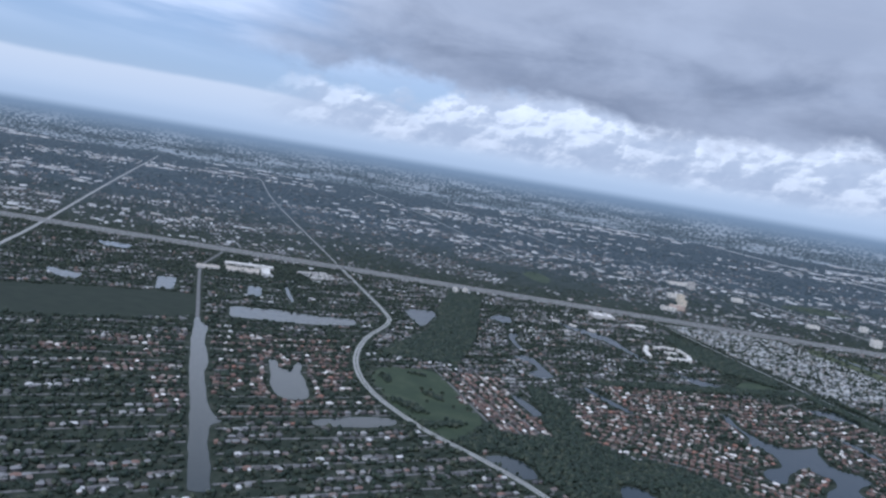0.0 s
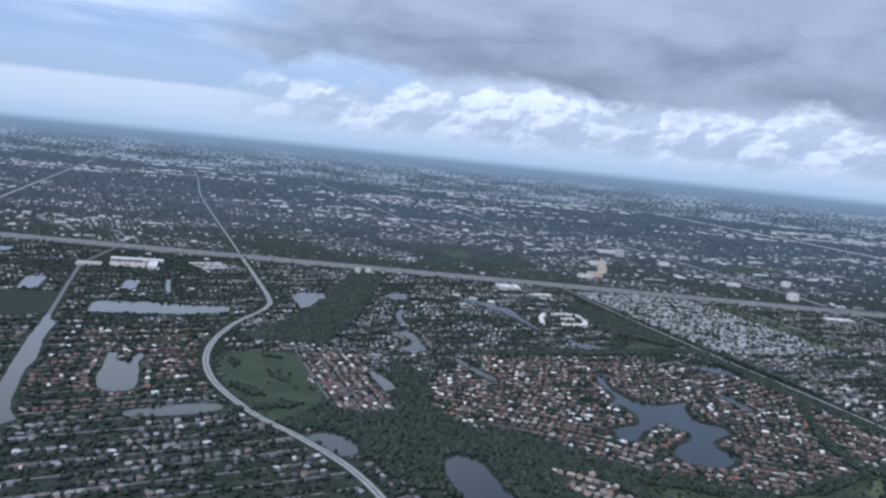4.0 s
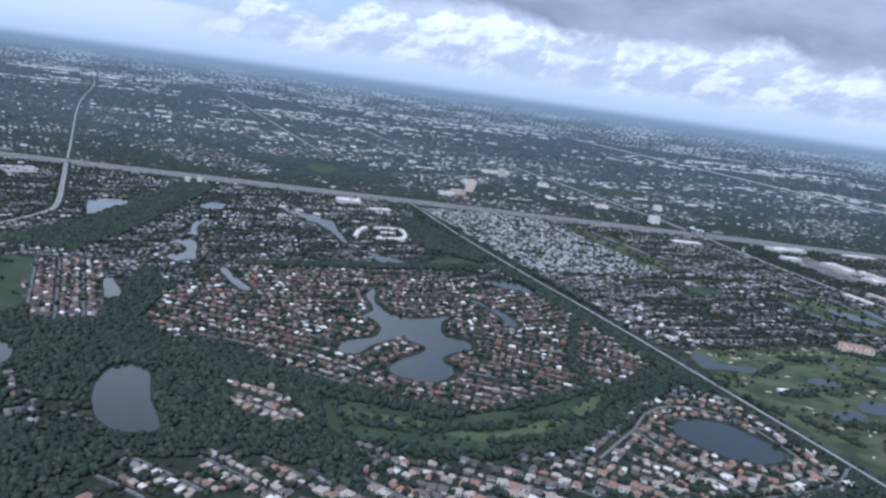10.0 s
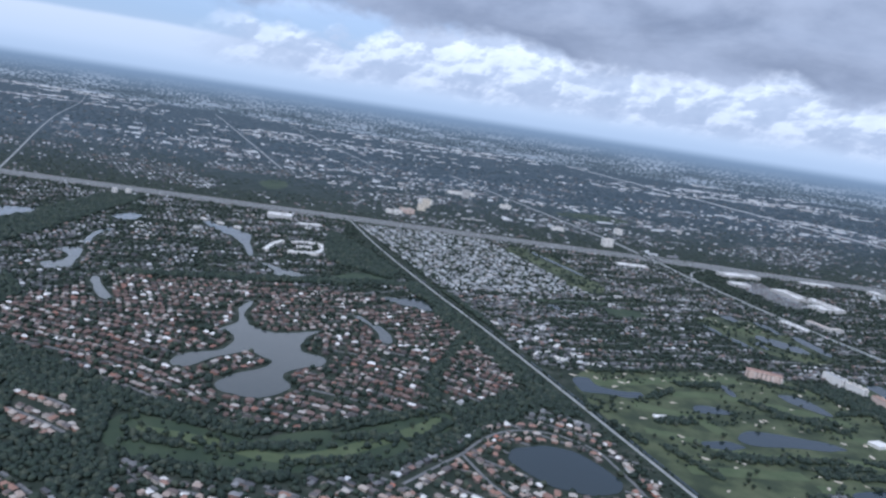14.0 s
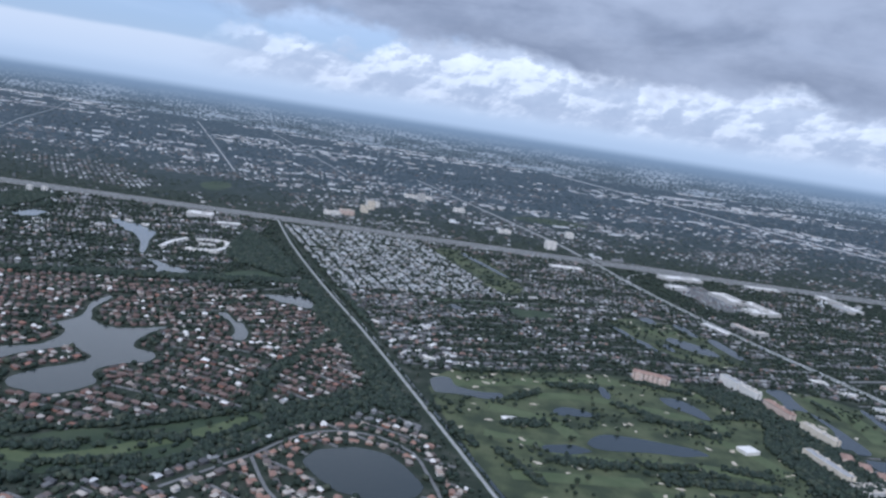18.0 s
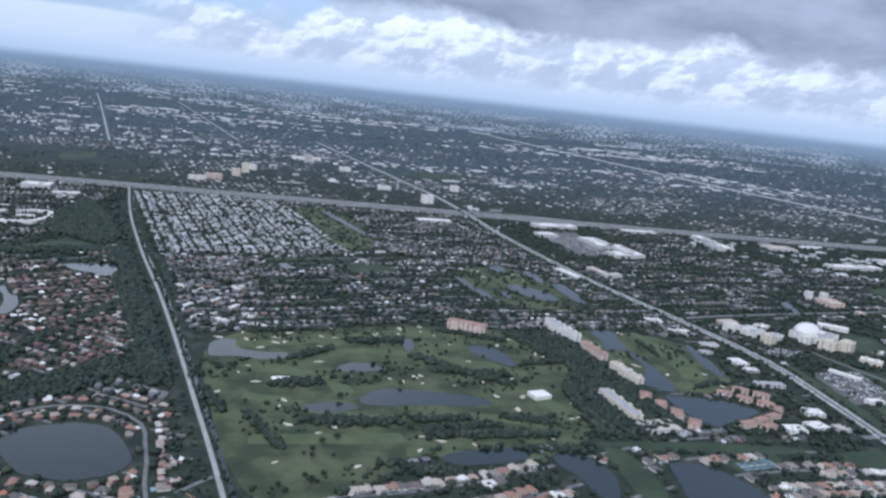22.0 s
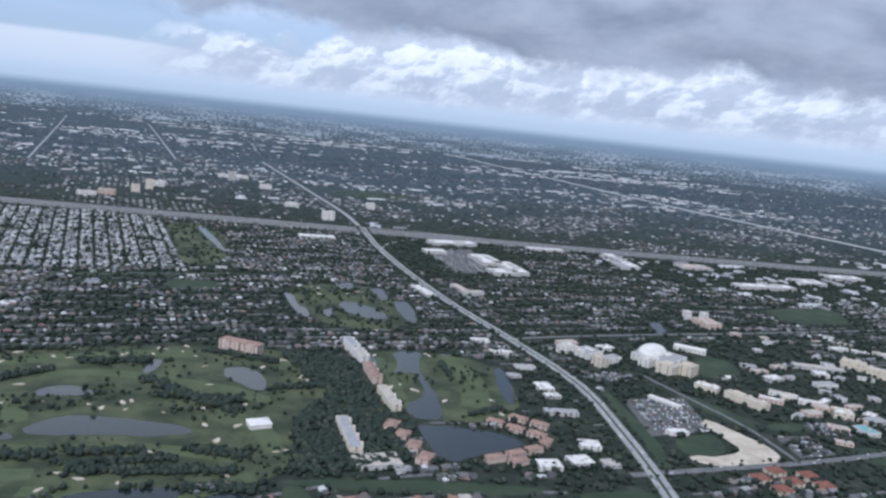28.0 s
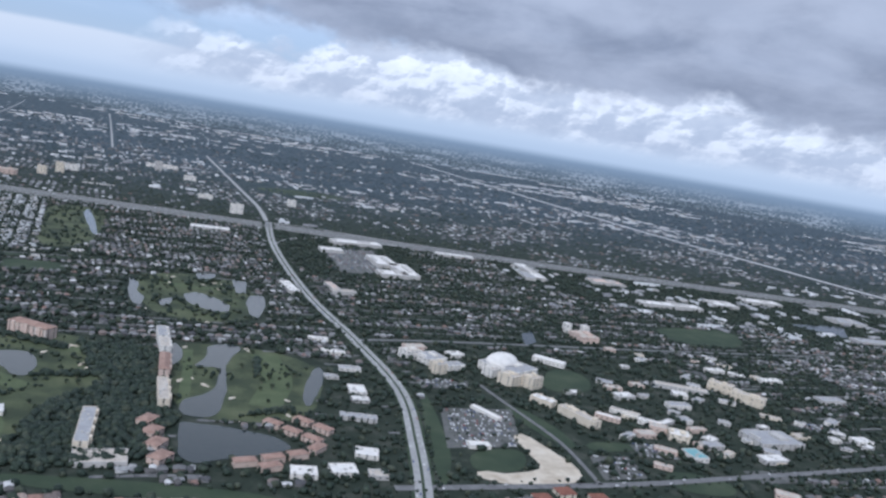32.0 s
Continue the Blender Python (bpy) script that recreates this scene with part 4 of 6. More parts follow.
NO_HOUSES = [PARK, GOLF, GOLF_E, GOLF_N, STRIPE, FAIRWAY_NW, FIELD_W, MOBILE, CONDO_RING, CAMPUS, STRIP_MALL, COMM_W, COMM_E, OFFICES] + WOODS + GREEN_PATCHES
REDS = [RED, RED_S, RED_ROW, RED_E, RED_W, RED_ISLE, TERRACE]
HIP, GABLE, BOX = hip_template(), gable_template(), box_template()

# near and middle suburb, district by district
hx, hy, ha, hr = [], [], [], []
for i, (x0, y0, x1, y1, ang, bend) in enumerate((
        (-1000, 430, -180, 1040, 28, 0.05), (-1000, 1040, -180, 1620, 28, 0.03), (-180, 430, 180, 1620, 30, 0.06), (180, 430, 420, 860, -28, 0.22), (420, 430, 760, 860, -20, 0.28),
        (180, 860, 480, 1620, 22, 0.13), (480, 860, 760, 1160, 35, 0.24), (760, 430, 1260, 860, 15, 0.2), (630, 860, 1240, 1620, 15, 0.08), (1240, 430, 1800, 1000, 12, 0.1),
        (1240, 1000, 1900, 1640, 14, 0.04), (1800, 600, 2700, 1640, 10, 0.04), (20, 740, 180, 990, -71.5, 0.0))):
    X, Y, A, R_ = lots(ang, *((7.6, 13.5) if i in (3, 4, 7) else (6.2, 11.5) if i == 12 else (8.0, 13.5)), bend, i + 3, (x0, y0, x1, y1))
    k = ~blocked(X, Y, 3.6) & (inside(TERRACE, X, Y) == (i == 12))
    woods = zone_any(NO_HOUSES, X, Y) & ~zone_any([RED_ISLE, TERRACE, RED_ROW], X, Y)
    k &= ~woods
    hx.append(X[k]), hy.append(Y[k]), ha.append(A[k]), hr.append(R_[k])
hx, hy, ha, hr = (np.concatenate(q) for q in (hx, hy, ha, hr))
# whole stretches of a street are built up or left to the trees
full = np.where(zone_any(REDS, hx, hy), np.where(hx < -20, 0.52, np.where(hy < 640, 0.84, 0.94)), np.where(hx < -180, 0.24, np.where((hx > 1240) | (hx < -60), 0.42, 0.52)))
keep = (hr < full) & (rng.random(len(hx)) < 0.93)
hx, hy, ha = hx[keep], hy[keep], ha[keep]
# rings of houses along the shores and along the loop streets
ex, ey, ea = [], [], []


def row_of_lots(line, off, pitch, closed=False):
    c = np.array([(p[0], p[1]) for p in (list(line) + [line[0]] if closed else curve_points(line, pitch))], float)
    seg = np.hypot(*np.diff(c, axis=0).T)
    at = np.concatenate(([0], np.cumsum(seg)))
    d = np.arange(pitch / 2, at[-1], pitch)
    x, y = np.interp(d, at, c[:, 0]), np.interp(d, at, c[:, 1])
    x2, y2 = np.interp(d + 1, at, c[:, 0]), np.interp(d + 1, at, c[:, 1])
    a = np.arctan2(y2 - y, x2 - x)
    ex.append(x - np.sin(a) * off), ey.append(y + np.cos(a) * off), ea.append(a)


for _, pts, raw in LAKES[:3] + [LAKES[6]]:
    area = sum(pts[i - 1][0] * pts[i][1] - pts[i][0] * pts[i - 1][1] for i in range(len(pts)))
    row_of_lots(pts, -9.0 if area > 0 else 9.0, 8.6, True)
for ln in (STREET_L, STREET_K, STREET_M):
    for off in (-8.5, 8.5):
        row_of_lots(ln, off, 8.6)
ex, ey, ea = np.concatenate(ex), np.concatenate(ey), np.concatenate(ea)
k = ~blocked(ex, ey, 3.0) & in_view(ex, ey)
ex, ey, ea = ex[k], ey[k], ea[k]
free = np.ones(len(ex), bool)
for i in range(len(ex)):
    if free[i]:
        free[i + 1:] &= np.hypot(ex[i + 1:] - ex[i], ey[i + 1:] - ey[i]) > 7.0
ex, ey, ea = ex[free], ey[free], ea[free]
k = np.array([np.hypot(ex - x, ey - y).min() > 8.0 for x, y in zip(hx, hy)])
hx, hy, ha = np.concatenate((hx[k], ex)), np.concatenate((hy[k], ey)), np.concatenate((ha[k], ea))
red = zone_any(REDS, hx, hy)
sx_, sy_, sl_, sa_ = [], [], [], []
for SX, SY, inb in LANES:
    mx0, my0 = (SX[:, 1:] + SX[:, :-1]) / 2, (SY[:, 1:] + SY[:, :-1]) / 2
    dx0, dy0 = SX[:, 1:] - SX[:, :-1], SY[:, 1:] - SY[:, :-1]
    ok = (inb[:, 1:] & inb[:, :-1]).ravel()
    mx0, my0, dx0, dy0 = mx0.ravel()[ok], my0.ravel()[ok], dx0.ravel()[ok], dy0.ravel()[ok]
    ok = in_view(mx0, my0) & ~blocked(mx0, my0, 2.0)
    ok &= ~(zone_any(NO_HOUSES, mx0, my0) & ~zone_any([RED_ISLE, TERRACE, RED_ROW], mx0, my0))
    sx_.append(mx0[ok]), sy_.append(my0[ok]), sl_.append(np.hypot(dx0, dy0)[ok]), sa_.append(np.arctan2(dy0, dx0)[ok])
sx_, sy_, sl_, sa_ = (np.concatenate(q) for q in (sx_, sy_, sl_, sa_))
n = len(sx_)
joined("suburb_streets", BOX, sx_, sy_, np.zeros(n), sa_, sl_ * 1.06, np.full(n, 3.0), np.full(n, 0.3), M_ASPHALT, "narrow pale streets between the rows of houses", "streets")
# the houses nearest the flight line become things of their own
dist = np.hypot(np.clip(hx, 100, 1172) - hx, 0.21 * np.clip(hx, 100, 1172) - hy)
order = np.argsort(dist)
near_idx = order[:360]
is_near = np.zeros(len(hx), bool)
is_near[near_idx] = True


def house_field(sel, mat, name, label):
    x, y, a = hx[sel], hy[sel], ha[sel]
    n = len(x)
    a = a + rng.normal(0, 0.07, n)
    x, y = x + rng.normal(0, 0.35, n), y + rng.normal(0, 0.35, n)
    joined(name, HIP, x, y, np.zeros(n), a, rng.uniform(3.3, 6.8, n), rng.uniform(2.7, 4.5, n), rng.uniform(0.8, 1.35, n), mat, label, "houses")
    w = rng.random(n) < 0.55
    off = rng.uniform(-2.5, 2.5, n)
    x2, y2 = x + np.cos(a) * off - np.sin(a) * 3.2, y + np.sin(a) * off + np.cos(a) * 3.2
    joined(name, HIP, x2[w], y2[w], np.zeros(w.sum()), a[w] + math.pi / 2, rng.uniform(3.8, 5.6, w.sum()), rng.uniform(2.8, 4.2, w.sum()), rng.uniform(0.8, 1.0, w.sum()), mat, label + ", side wings", "houses")


south = zone_any([RED_S, RED_ROW, RED_E, RED_ISLE], hx, hy)
house_field(south & ~is_near, M_ROOF_NEAR, "suburb_houses", "small houses with bright clay and cream tile roofs by lakes")
house_field(red & ~south & ~is_near, M_ROOF_RED, "suburb_houses", "many small houses with terracotta and beige tile roofs")
house_field(~red & ~is_near, M_ROOF_MIX, "suburb_houses", "many small houses with grey, white and brown roofs")

# mobile home park: tight rows of white metal roofs
U, V = np.meshgrid(np.arange(-33, 33), np.arange(-330, 330, 4.7))
k = U.ravel()
u = k * 9.4 + np.where(k % 2 == 0, 0.9, -0.9)
a = math.radians(16)
mx, my = 690 + u * math.cos(a) - V.ravel() * math.sin(a), 1400 + u * math.sin(a) + V.ravel() * math.cos(a)
k = inside(MOBILE, mx, my) & (rng.random(len(mx)) < 0.76) & (np.sin(mx / 31 + my / 47) + np.sin(my / 19) > -1.75)
mx, my = mx[k] + rng.normal(0, 0.6, k.sum()), my[k] + rng.normal(0, 0.5, k.sum())
n = len(mx)
joined("mobile_homes", GABLE, mx, my, np.zeros(n), np.full(n, a) + rng.normal(0, 0.06, n), rng.uniform(4.8, 7.6, n), rng.uniform(2.3, 3.5, n), rng.uniform(0.8, 1.15, n), M_MOBILE, "tight rows of mobile homes with white metal roofs", "mobile homes")

# beyond the expressway
fx, fy, fa = [], [], []
for i, (y0, y1, pitch, depth) in enumerate(((1690, 2300, 12, 13), (2300, 3100, 15, 17), (3100, 4600, 34, 36))):
    for j, xs in enumerate(range(-3600, 6400, 1000)):
        X, Y, A, _ = lots(14 + 3 * ((i + j) % 4), pitch, depth, 0.03, 20 + 7 * i + j, (xs, y0, xs + 1000, y1))
        k = ~blocked(X, Y, 3)
        # open tracts without houses
        open_ = np.sin(X / 190 + i) + np.sin(Y / 150 + X / 400) > 1.55
        k &= ~open_ & ~zone_any(GREEN_PATCHES, X, Y)
        fx.append(X[k]), fy.append(Y[k]), fa.append(A[k])
fx, fy, fa = np.concatenate(fx), np.concatenate(fy), np.concatenate(fa)
keep = rng.random(len(fx)) < np.interp(fy, [1700, 2200, 3000, 4600], [0.42, 0.32, 0.20, 0.12]) * np.where(np.sin(fx / 83 + 2 * np.sin(fy / 140)) + np.sin(fy / 61 + 2 * np.sin(fx / 170)) > 0.25, 1.3, 0.22)
fx, fy, fa = fx[keep], fy[keep], fa[keep]
n = len(fx)
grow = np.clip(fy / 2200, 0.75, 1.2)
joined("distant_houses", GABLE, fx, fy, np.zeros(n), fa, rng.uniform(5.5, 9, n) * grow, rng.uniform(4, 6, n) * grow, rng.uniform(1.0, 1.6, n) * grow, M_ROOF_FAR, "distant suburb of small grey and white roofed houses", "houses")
# larger flat roofs along the far cross streets
bx, by = [], []
for yl in range(1720, 9100, 240):
    m = int(170 + yl / 6)
    X = rng.uniform(-0.65 * yl, 1172 + 0.95 * yl, m)
    Y = yl + 60 * np.sin(X / 230 + yl) + rng.normal(0, 50, m)
    # shopping strips and works stand together, with green between
    c = np.sin(X / 310 + 1.7 * np.sin(Y / 420)) + np.sin(Y / 190 + 1.3 * np.sin(X / 560)) + 0.6 * np.sin((X - 2 * Y) / 130)
    k = c > rng.uniform(-0.2, 1.9, m)
    bx.append(X[k]), by.append(Y[k])
bx.append(rng.uniform(1500, 2400, 170)), by.append(rng.uniform(1280, 1620, 170))
# shops strung along the far highway
for d in (-36, 36):
    c = np.array([(p[0], p[1]) for p in curve_points(ROAD_E, 30)])
    c = c[np.sin(np.arange(len(c)) * 0.7) + rng.normal(0, 0.5, len(c)) > 0]
    bx.append(c[:, 0] + d + rng.normal(0, 4, len(c))), by.append(c[:, 1] + rng.normal(0, 8, len(c)))
bx.append(rng.uniform(-420, -180, 14)), by.append(rng.uniform(1400, 1600, 14))
bx, by = np.concatenate(bx), np.concatenate(by)
k = ~blocked(bx, by, 12) & in_view(bx, by)
bx, by = bx[k], by[k]
n = len(bx)
joined("distant_flat_roofs", BOX, bx, by, np.zeros(n), np.full(n, math.radians(14)) + (rng.random(n) < 0.3) * 1.57, (5 + rng.exponential(10, n)) * np.clip(by / 2600, 1, 2.2), (4 + rng.exponential(4, n)) * np.clip(by / 2600, 1, 1.8), rng.uniform(2, 4.5, n), M_BIG, "distant shops and warehouses with pale flat roofs", "buildings")

# trees: dense woods, then gardens, then the far green
def grow_trees(name, X, Y, size, subs, label, seed):
    r = np.random.default_rng(seed)
    pick = r.integers(0, 4, len(X))
    for t in range(4):
        k = pick == t
        n = k.sum()
        s = size[k] * r.uniform(0.6, 1.4, n)
        joined(name, crown_template(subs, t + 1), X[k], Y[k], np.full(n, 0.15), r.uniform(0, 6.28, n), s, s * r.uniform(0.8, 1.2, n), s * r.uniform(0.75, 1.25, n), M_TREE, label, "trees", True)


def random_in(box, count, seed):
    r = np.random.default_rng(seed)
    return r.uniform(box[0], box[2], count), r.uniform(box[1], box[3], count)


TAKEN = np.zeros((3800, 1300), bool)
for X, Y, reach in ((hx, hy, 3.1), (sx_, sy_, 2.4)):
    for ox in np.arange(-reach, reach + 0.1, 1.0):
        for oy in np.arange(-reach, reach + 0.1, 1.0):
            if ox * ox + oy * oy <= reach * reach:
                TAKEN[np.clip((X + ox + 1050).astype(int), 0, 3799), np.clip((Y + oy - 400).astype(int), 0, 1299)] = True


def taken(X, Y):
    """Where a house or a street already stands."""
    return TAKEN[np.clip((X + 1050).astype(int), 0, 3799), np.clip((Y - 400).astype(int), 0, 1299)]


tx, ty = [], []
for i, w in enumerate(WOODS):
    xs, ys = [p[0] for p in w], [p[1] for p in w]
    b = (min(xs), min(ys), max(xs), max(ys))
    X, Y = random_in(b, int((b[2] - b[0]) * (b[3] - b[1]) / 6.5), 50 + i)
    k = inside(wobble(w, 8), X, Y) & ~zone_any([STRIPE, RED_ISLE, RED_ROW, TERRACE, GOLF_E] + GREEN_PATCHES, X, Y)
    tx.append(X[k]), ty.append(Y[k])
tx, ty = np.concatenate(tx), np.concatenate(ty)
k = ~blocked(tx, ty, 0.5)
tx, ty = tx[k], ty[k]
close = ty < 1000
grow_trees("woodland", tx[close], ty[close], np.full(close.sum(), 2.1), 1, "dense dark green subtropical woodland", 60)
grow_trees("woodland", tx[~close], ty[~close], np.full((~close).sum(), 2.7), 1, "dense dark green subtropical woodland", 63)
# garden trees among the houses
X, Y = random_in((-1000, 430, 2700, 1640), 125000, 71)
k = in_view(X, Y)
X, Y = X[k], Y[k]
k = ~zone_any([PARK, GOLF, GOLF_E, FIELD_W] + WOODS[:6] + GREEN_PATCHES, X, Y)
k &= ~(inside(MOBILE, X, Y) & (rng.random(len(X)) < 0.45))
k &= ~(zone_any([STRIP_MALL, COMM_W, COMM_E, CAMPUS, OFFICES], X, Y) & (rng.random(len(X)) < 0.3))
k &= ~(inside(WOODS[6], X, Y) & ~inside(STRIPE, X, Y))
k &= ~(zone_any([FAIRWAY_NW, GOLF_N, STRIPE], X, Y) & (rng.random(len(X)) < 0.7))
k &= ~zone_any([SAND, LOT_A, LOT_B], X, Y)
k &= ~(zone_any(REDS, X, Y) & (rng.random(len(X)) < 0.15))
X, Y = X[k], Y[k]
k = ~blocked(X, Y, 0.8) & (~taken(X, Y) | (np.random.default_rng(8).random(len(X)) < 0.56))
X, Y = X[k], Y[k]
grow_trees("garden_trees", X, Y, np.random.default_rng(5).uniform(1.3, 2.7, len(X)) * 0.95, 1, "dark green garden trees between the houses", 61)
X, Y = random_in((-3200, 1690, 5600, 5200), 300000, 72)
k = in_view(X, Y)
X, Y = X[k], Y[k]
clump = np.sin(X / 47 + 2 * np.sin(Y / 83)) + np.sin(Y / 39 + 2 * np.sin(X / 71)) + np.sin((X + Y) / 210)
k = (np.random.default_rng(9).random(len(X)) < np.interp(Y, [1690, 2000, 3000, 4200], [0.8, 0.55, 0.20, 0.0])) & (clump > -0.9)
X, Y = X[k], Y[k]
k = ~blocked(X, Y, 1)
X, Y = X[k], Y[k]
# small round tops of eight faces are enough out here
TOP = ([(0.9, 0, 0.15), (0, 0.9, 0.1), (-0.9, 0, 0.2), (0, -0.9, 0.12), (0.55, 0.5, 1.1), (-0.55, 0.5, 1.0), (-0.5, -0.55, 1.15), (0.55, -0.5, 0.95)],
       [(0, 1, 5, 4), (1, 2, 6, 5), (2, 3, 7, 6), (3, 0, 4, 7), (4, 5, 6, 7)])
r6 = np.random.default_rng(6)
n = len(X)
size = r6.uniform(1.3, 3.2, n) * np.clip(Y / 2400, 1, 1.7)
sx6, sy6, sz6, turn = size * r6.uniform(0.8, 1.6, n), size, size * r6.uniform(0.5, 0.9, n), r6.uniform(0, 6.28, n)
# with distance more trees take the foliage that has haze painted in
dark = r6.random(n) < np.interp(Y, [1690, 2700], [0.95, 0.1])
for k, mat in ((dark, M_TREE), (~dark, M_TREE_HAZED)):
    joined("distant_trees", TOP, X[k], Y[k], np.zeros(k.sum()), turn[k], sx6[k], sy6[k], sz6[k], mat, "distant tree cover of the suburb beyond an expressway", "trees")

X, Y = [], []
r7 = np.random.default_rng(17)
for ln, offs in ((ROAD_D, (-10.5, -8.2, 8.2, 10.5)), (ROAD_C, (3.6, 5.0, -8.0)), (CROSS_S, (-5.5, 5.5)), (ROAD_B, (-6.5, 6.5))):
    c = np.array([(p[0], p[1]) for p in curve_points(ln, 6.0)])
    d = np.gradient(c, axis=0)
    d /= np.hypot(d[:, 0], d[:, 1])[:, None]
    for off in offs:
        k = r7.random(len(c)) < 0.6
        X.append((c[:, 0] - d[:, 1] * off + r7.normal(0, 1.0, len(c)))[k]), Y.append((c[:, 1] + d[:, 0] * off + r7.normal(0, 1.0, len(c)))[k])
X, Y = np.concatenate(X), np.concatenate(Y)
k = in_view(X, Y)
X, Y = X[k], Y[k]
grow_trees("roadside_trees", X, Y, r7.uniform(0.9, 1.8, len(X)), 1, "small dark trees lining the main roads", 66)


# ---- materials of the larger buildings ----
M_CREAM = material("cream_render", [(0.3, (0.62, 0.54, 0.42)), (0.7, (0.74, 0.67, 0.55))], scale=0.25, fine=0.08)
M_PINK = material("pink_render", [(0.3, (0.54, 0.42, 0.35)), (0.7, (0.66, 0.53, 0.45))], scale=0.25, fine=0.1)
M_GREYWALL = material("grey_wall", [(0.3, (0.43, 0.415, 0.39)), (0.7, (0.57, 0.55, 0.52))], scale=0.25, fine=0.08)
M_WHITEWALL = material("white_wall", [(0.3, (0.66, 0.63, 0.58)), (0.7, (0.80, 0.77, 0.71))], scale=0.25, fine=0.06)
M_GREYROOF = material("grey_gravel_roof", [(0.3, (0.30, 0.30, 0.31)), (0.7, (0.44, 0.44, 0.44))], scale=0.2, detail=6, fine=0.2)
M_TANROOF = material("tan_gravel_roof", [(0.3, (0.44, 0.39, 0.33)), (0.7, (0.58, 0.53, 0.46))], scale=0.2, detail=6, fine=0.2)
M_REDROOF = material("red_clay_tiles", [(0.3, (0.25, 0.16, 0.125)), (0.7, (0.40, 0.275, 0.22))], scale=0.25, detail=6, fine=0.3, fine_scale=1.5)
M_DARKRED = material("dark_red_tiles", [(0.3, (0.17, 0.075, 0.055)), (0.7, (0.27, 0.125, 0.09))], scale=0.3, detail=6, fine=0.3, fine_scale=1.5)
M_TEAL = material("teal_metal_roof", [(0.3, (0.16, 0.34, 0.36)), (0.7, (0.24, 0.44, 0.45))], scale=0.3, rough=0.5)
M_GLASS = material("dark_window_glass", [(0.3, (0.03, 0.04, 0.05)), (0.7, (0.06, 0.07, 0.08))], scale=0.4, rough=0.15, spec=0.6)
M_COURT = material("tennis_court", [(0.3, (0.075, 0.12, 0.15)), (0.7, (0.105, 0.155, 0.185))], scale=0.3)
M_POOL = material("pool_water", [(0.3, (0.10, 0.38, 0.46)), (0.7, (0.16, 0.48, 0.55))], scale=0.6, rough=0.1)


def box_bm(x0, y0, z0, x1, y1, z1, bm=None, rim=0.0):
    """A block; rim: a parapet that stands up round its roof."""
    bm = bm or bmesh.new()
    rows = [(0, z0), (0, z1)] + ([(rim, z1), (rim, z1 - 0.5)] if rim else [])
    rings = []
    for i, z in rows:
        rings.append([bm.verts.new(p) for p in ((x0 + i, y0 + i, z), (x1 - i, y0 + i, z), (x1 - i, y1 - i, z), (x0 + i, y1 - i, z))])
    for a, b in zip(rings, rings[1:]):
        for i in range(4):
            bm.faces.new((a[i], a[(i + 1) % 4], b[(i + 1) % 4], b[i]))
    bm.faces.new(rings[-1])
    return bm


def hip_bm(x0, y0, x1, y1, z, rise, over=0.4, bm=None):
    """A hipped roof with eaves and a soffit."""
    bm = bm or bmesh.new()
    x0, y0, x1, y1 = x0 - over, y0 - over, x1 + over, y1 + over
    w, d = x1 - x0, y1 - y0
    c = [bm.verts.new(p) for p in ((x0, y0, z), (x1, y0, z), (x1, y1, z), (x0, y1, z))]
    if w >= d:
        r = [bm.verts.new((x0 + d / 2, (y0 + y1) / 2, z + rise)), bm.verts.new((x1 - d / 2 + 0.01, (y0 + y1) / 2, z + rise))]
        fs = ((c[0], c[1], r[1], r[0]), (c[1], c[2], r[1]), (c[2], c[3], r[0], r[1]), (c[3], c[0], r[0]))
    else:
        r = [bm.verts.new(((x0 + x1) / 2, y0 + w / 2, z + rise)), bm.verts.new(((x0 + x1) / 2, y1 - w / 2 + 0.01, z + rise))]
        fs = ((c[0], c[1], r[0]), (c[1], c[2], r[1], r[0]), (c[2], c[3], r[1]), (c[3], c[0], r[0], r[1]))
    for f in fs:
        bm.faces.new(f)
    bm.faces.new((c[3], c[2], c[1], c[0]))
    return bm


def shared(name, me, parent, m, label=""):
    ob = new(name, me)
    ob.parent = parent
    ob.matrix_basis = m
    if label:
        ob["label"] = label
    return ob


def mesh_of(bm, mat, name):
    me = bpy.data.meshes.new(name)
    bm.to_mesh(me)
    bm.free()
    me.materials.append(mat)
    return me


WINDOW_ME = mesh_of(box_bm(-0.7, -0.06, 0, 0.7, 0.06, 0.9), M_GLASS, "window")
BALCONY_ME = {}
for key, mt in (("cream", M_CREAM), ("white", M_WHITEWALL), ("pink", M_PINK)):
    bm_ = box_bm(-1.1, -0.9, 0, 1.1, 0, 0.16)
    box_bm(-1.1, -0.9, 0.16, 1.1, -0.8, 0.65, bm_)
    BALCONY_ME[key] = mesh_of(bm_, mt, "balcony")
UNIT_ME = mesh_of(box_bm(-0.9, -0.7, 0, 0.9, 0.7, 0.8), M_GREYWALL, "roof_unit")


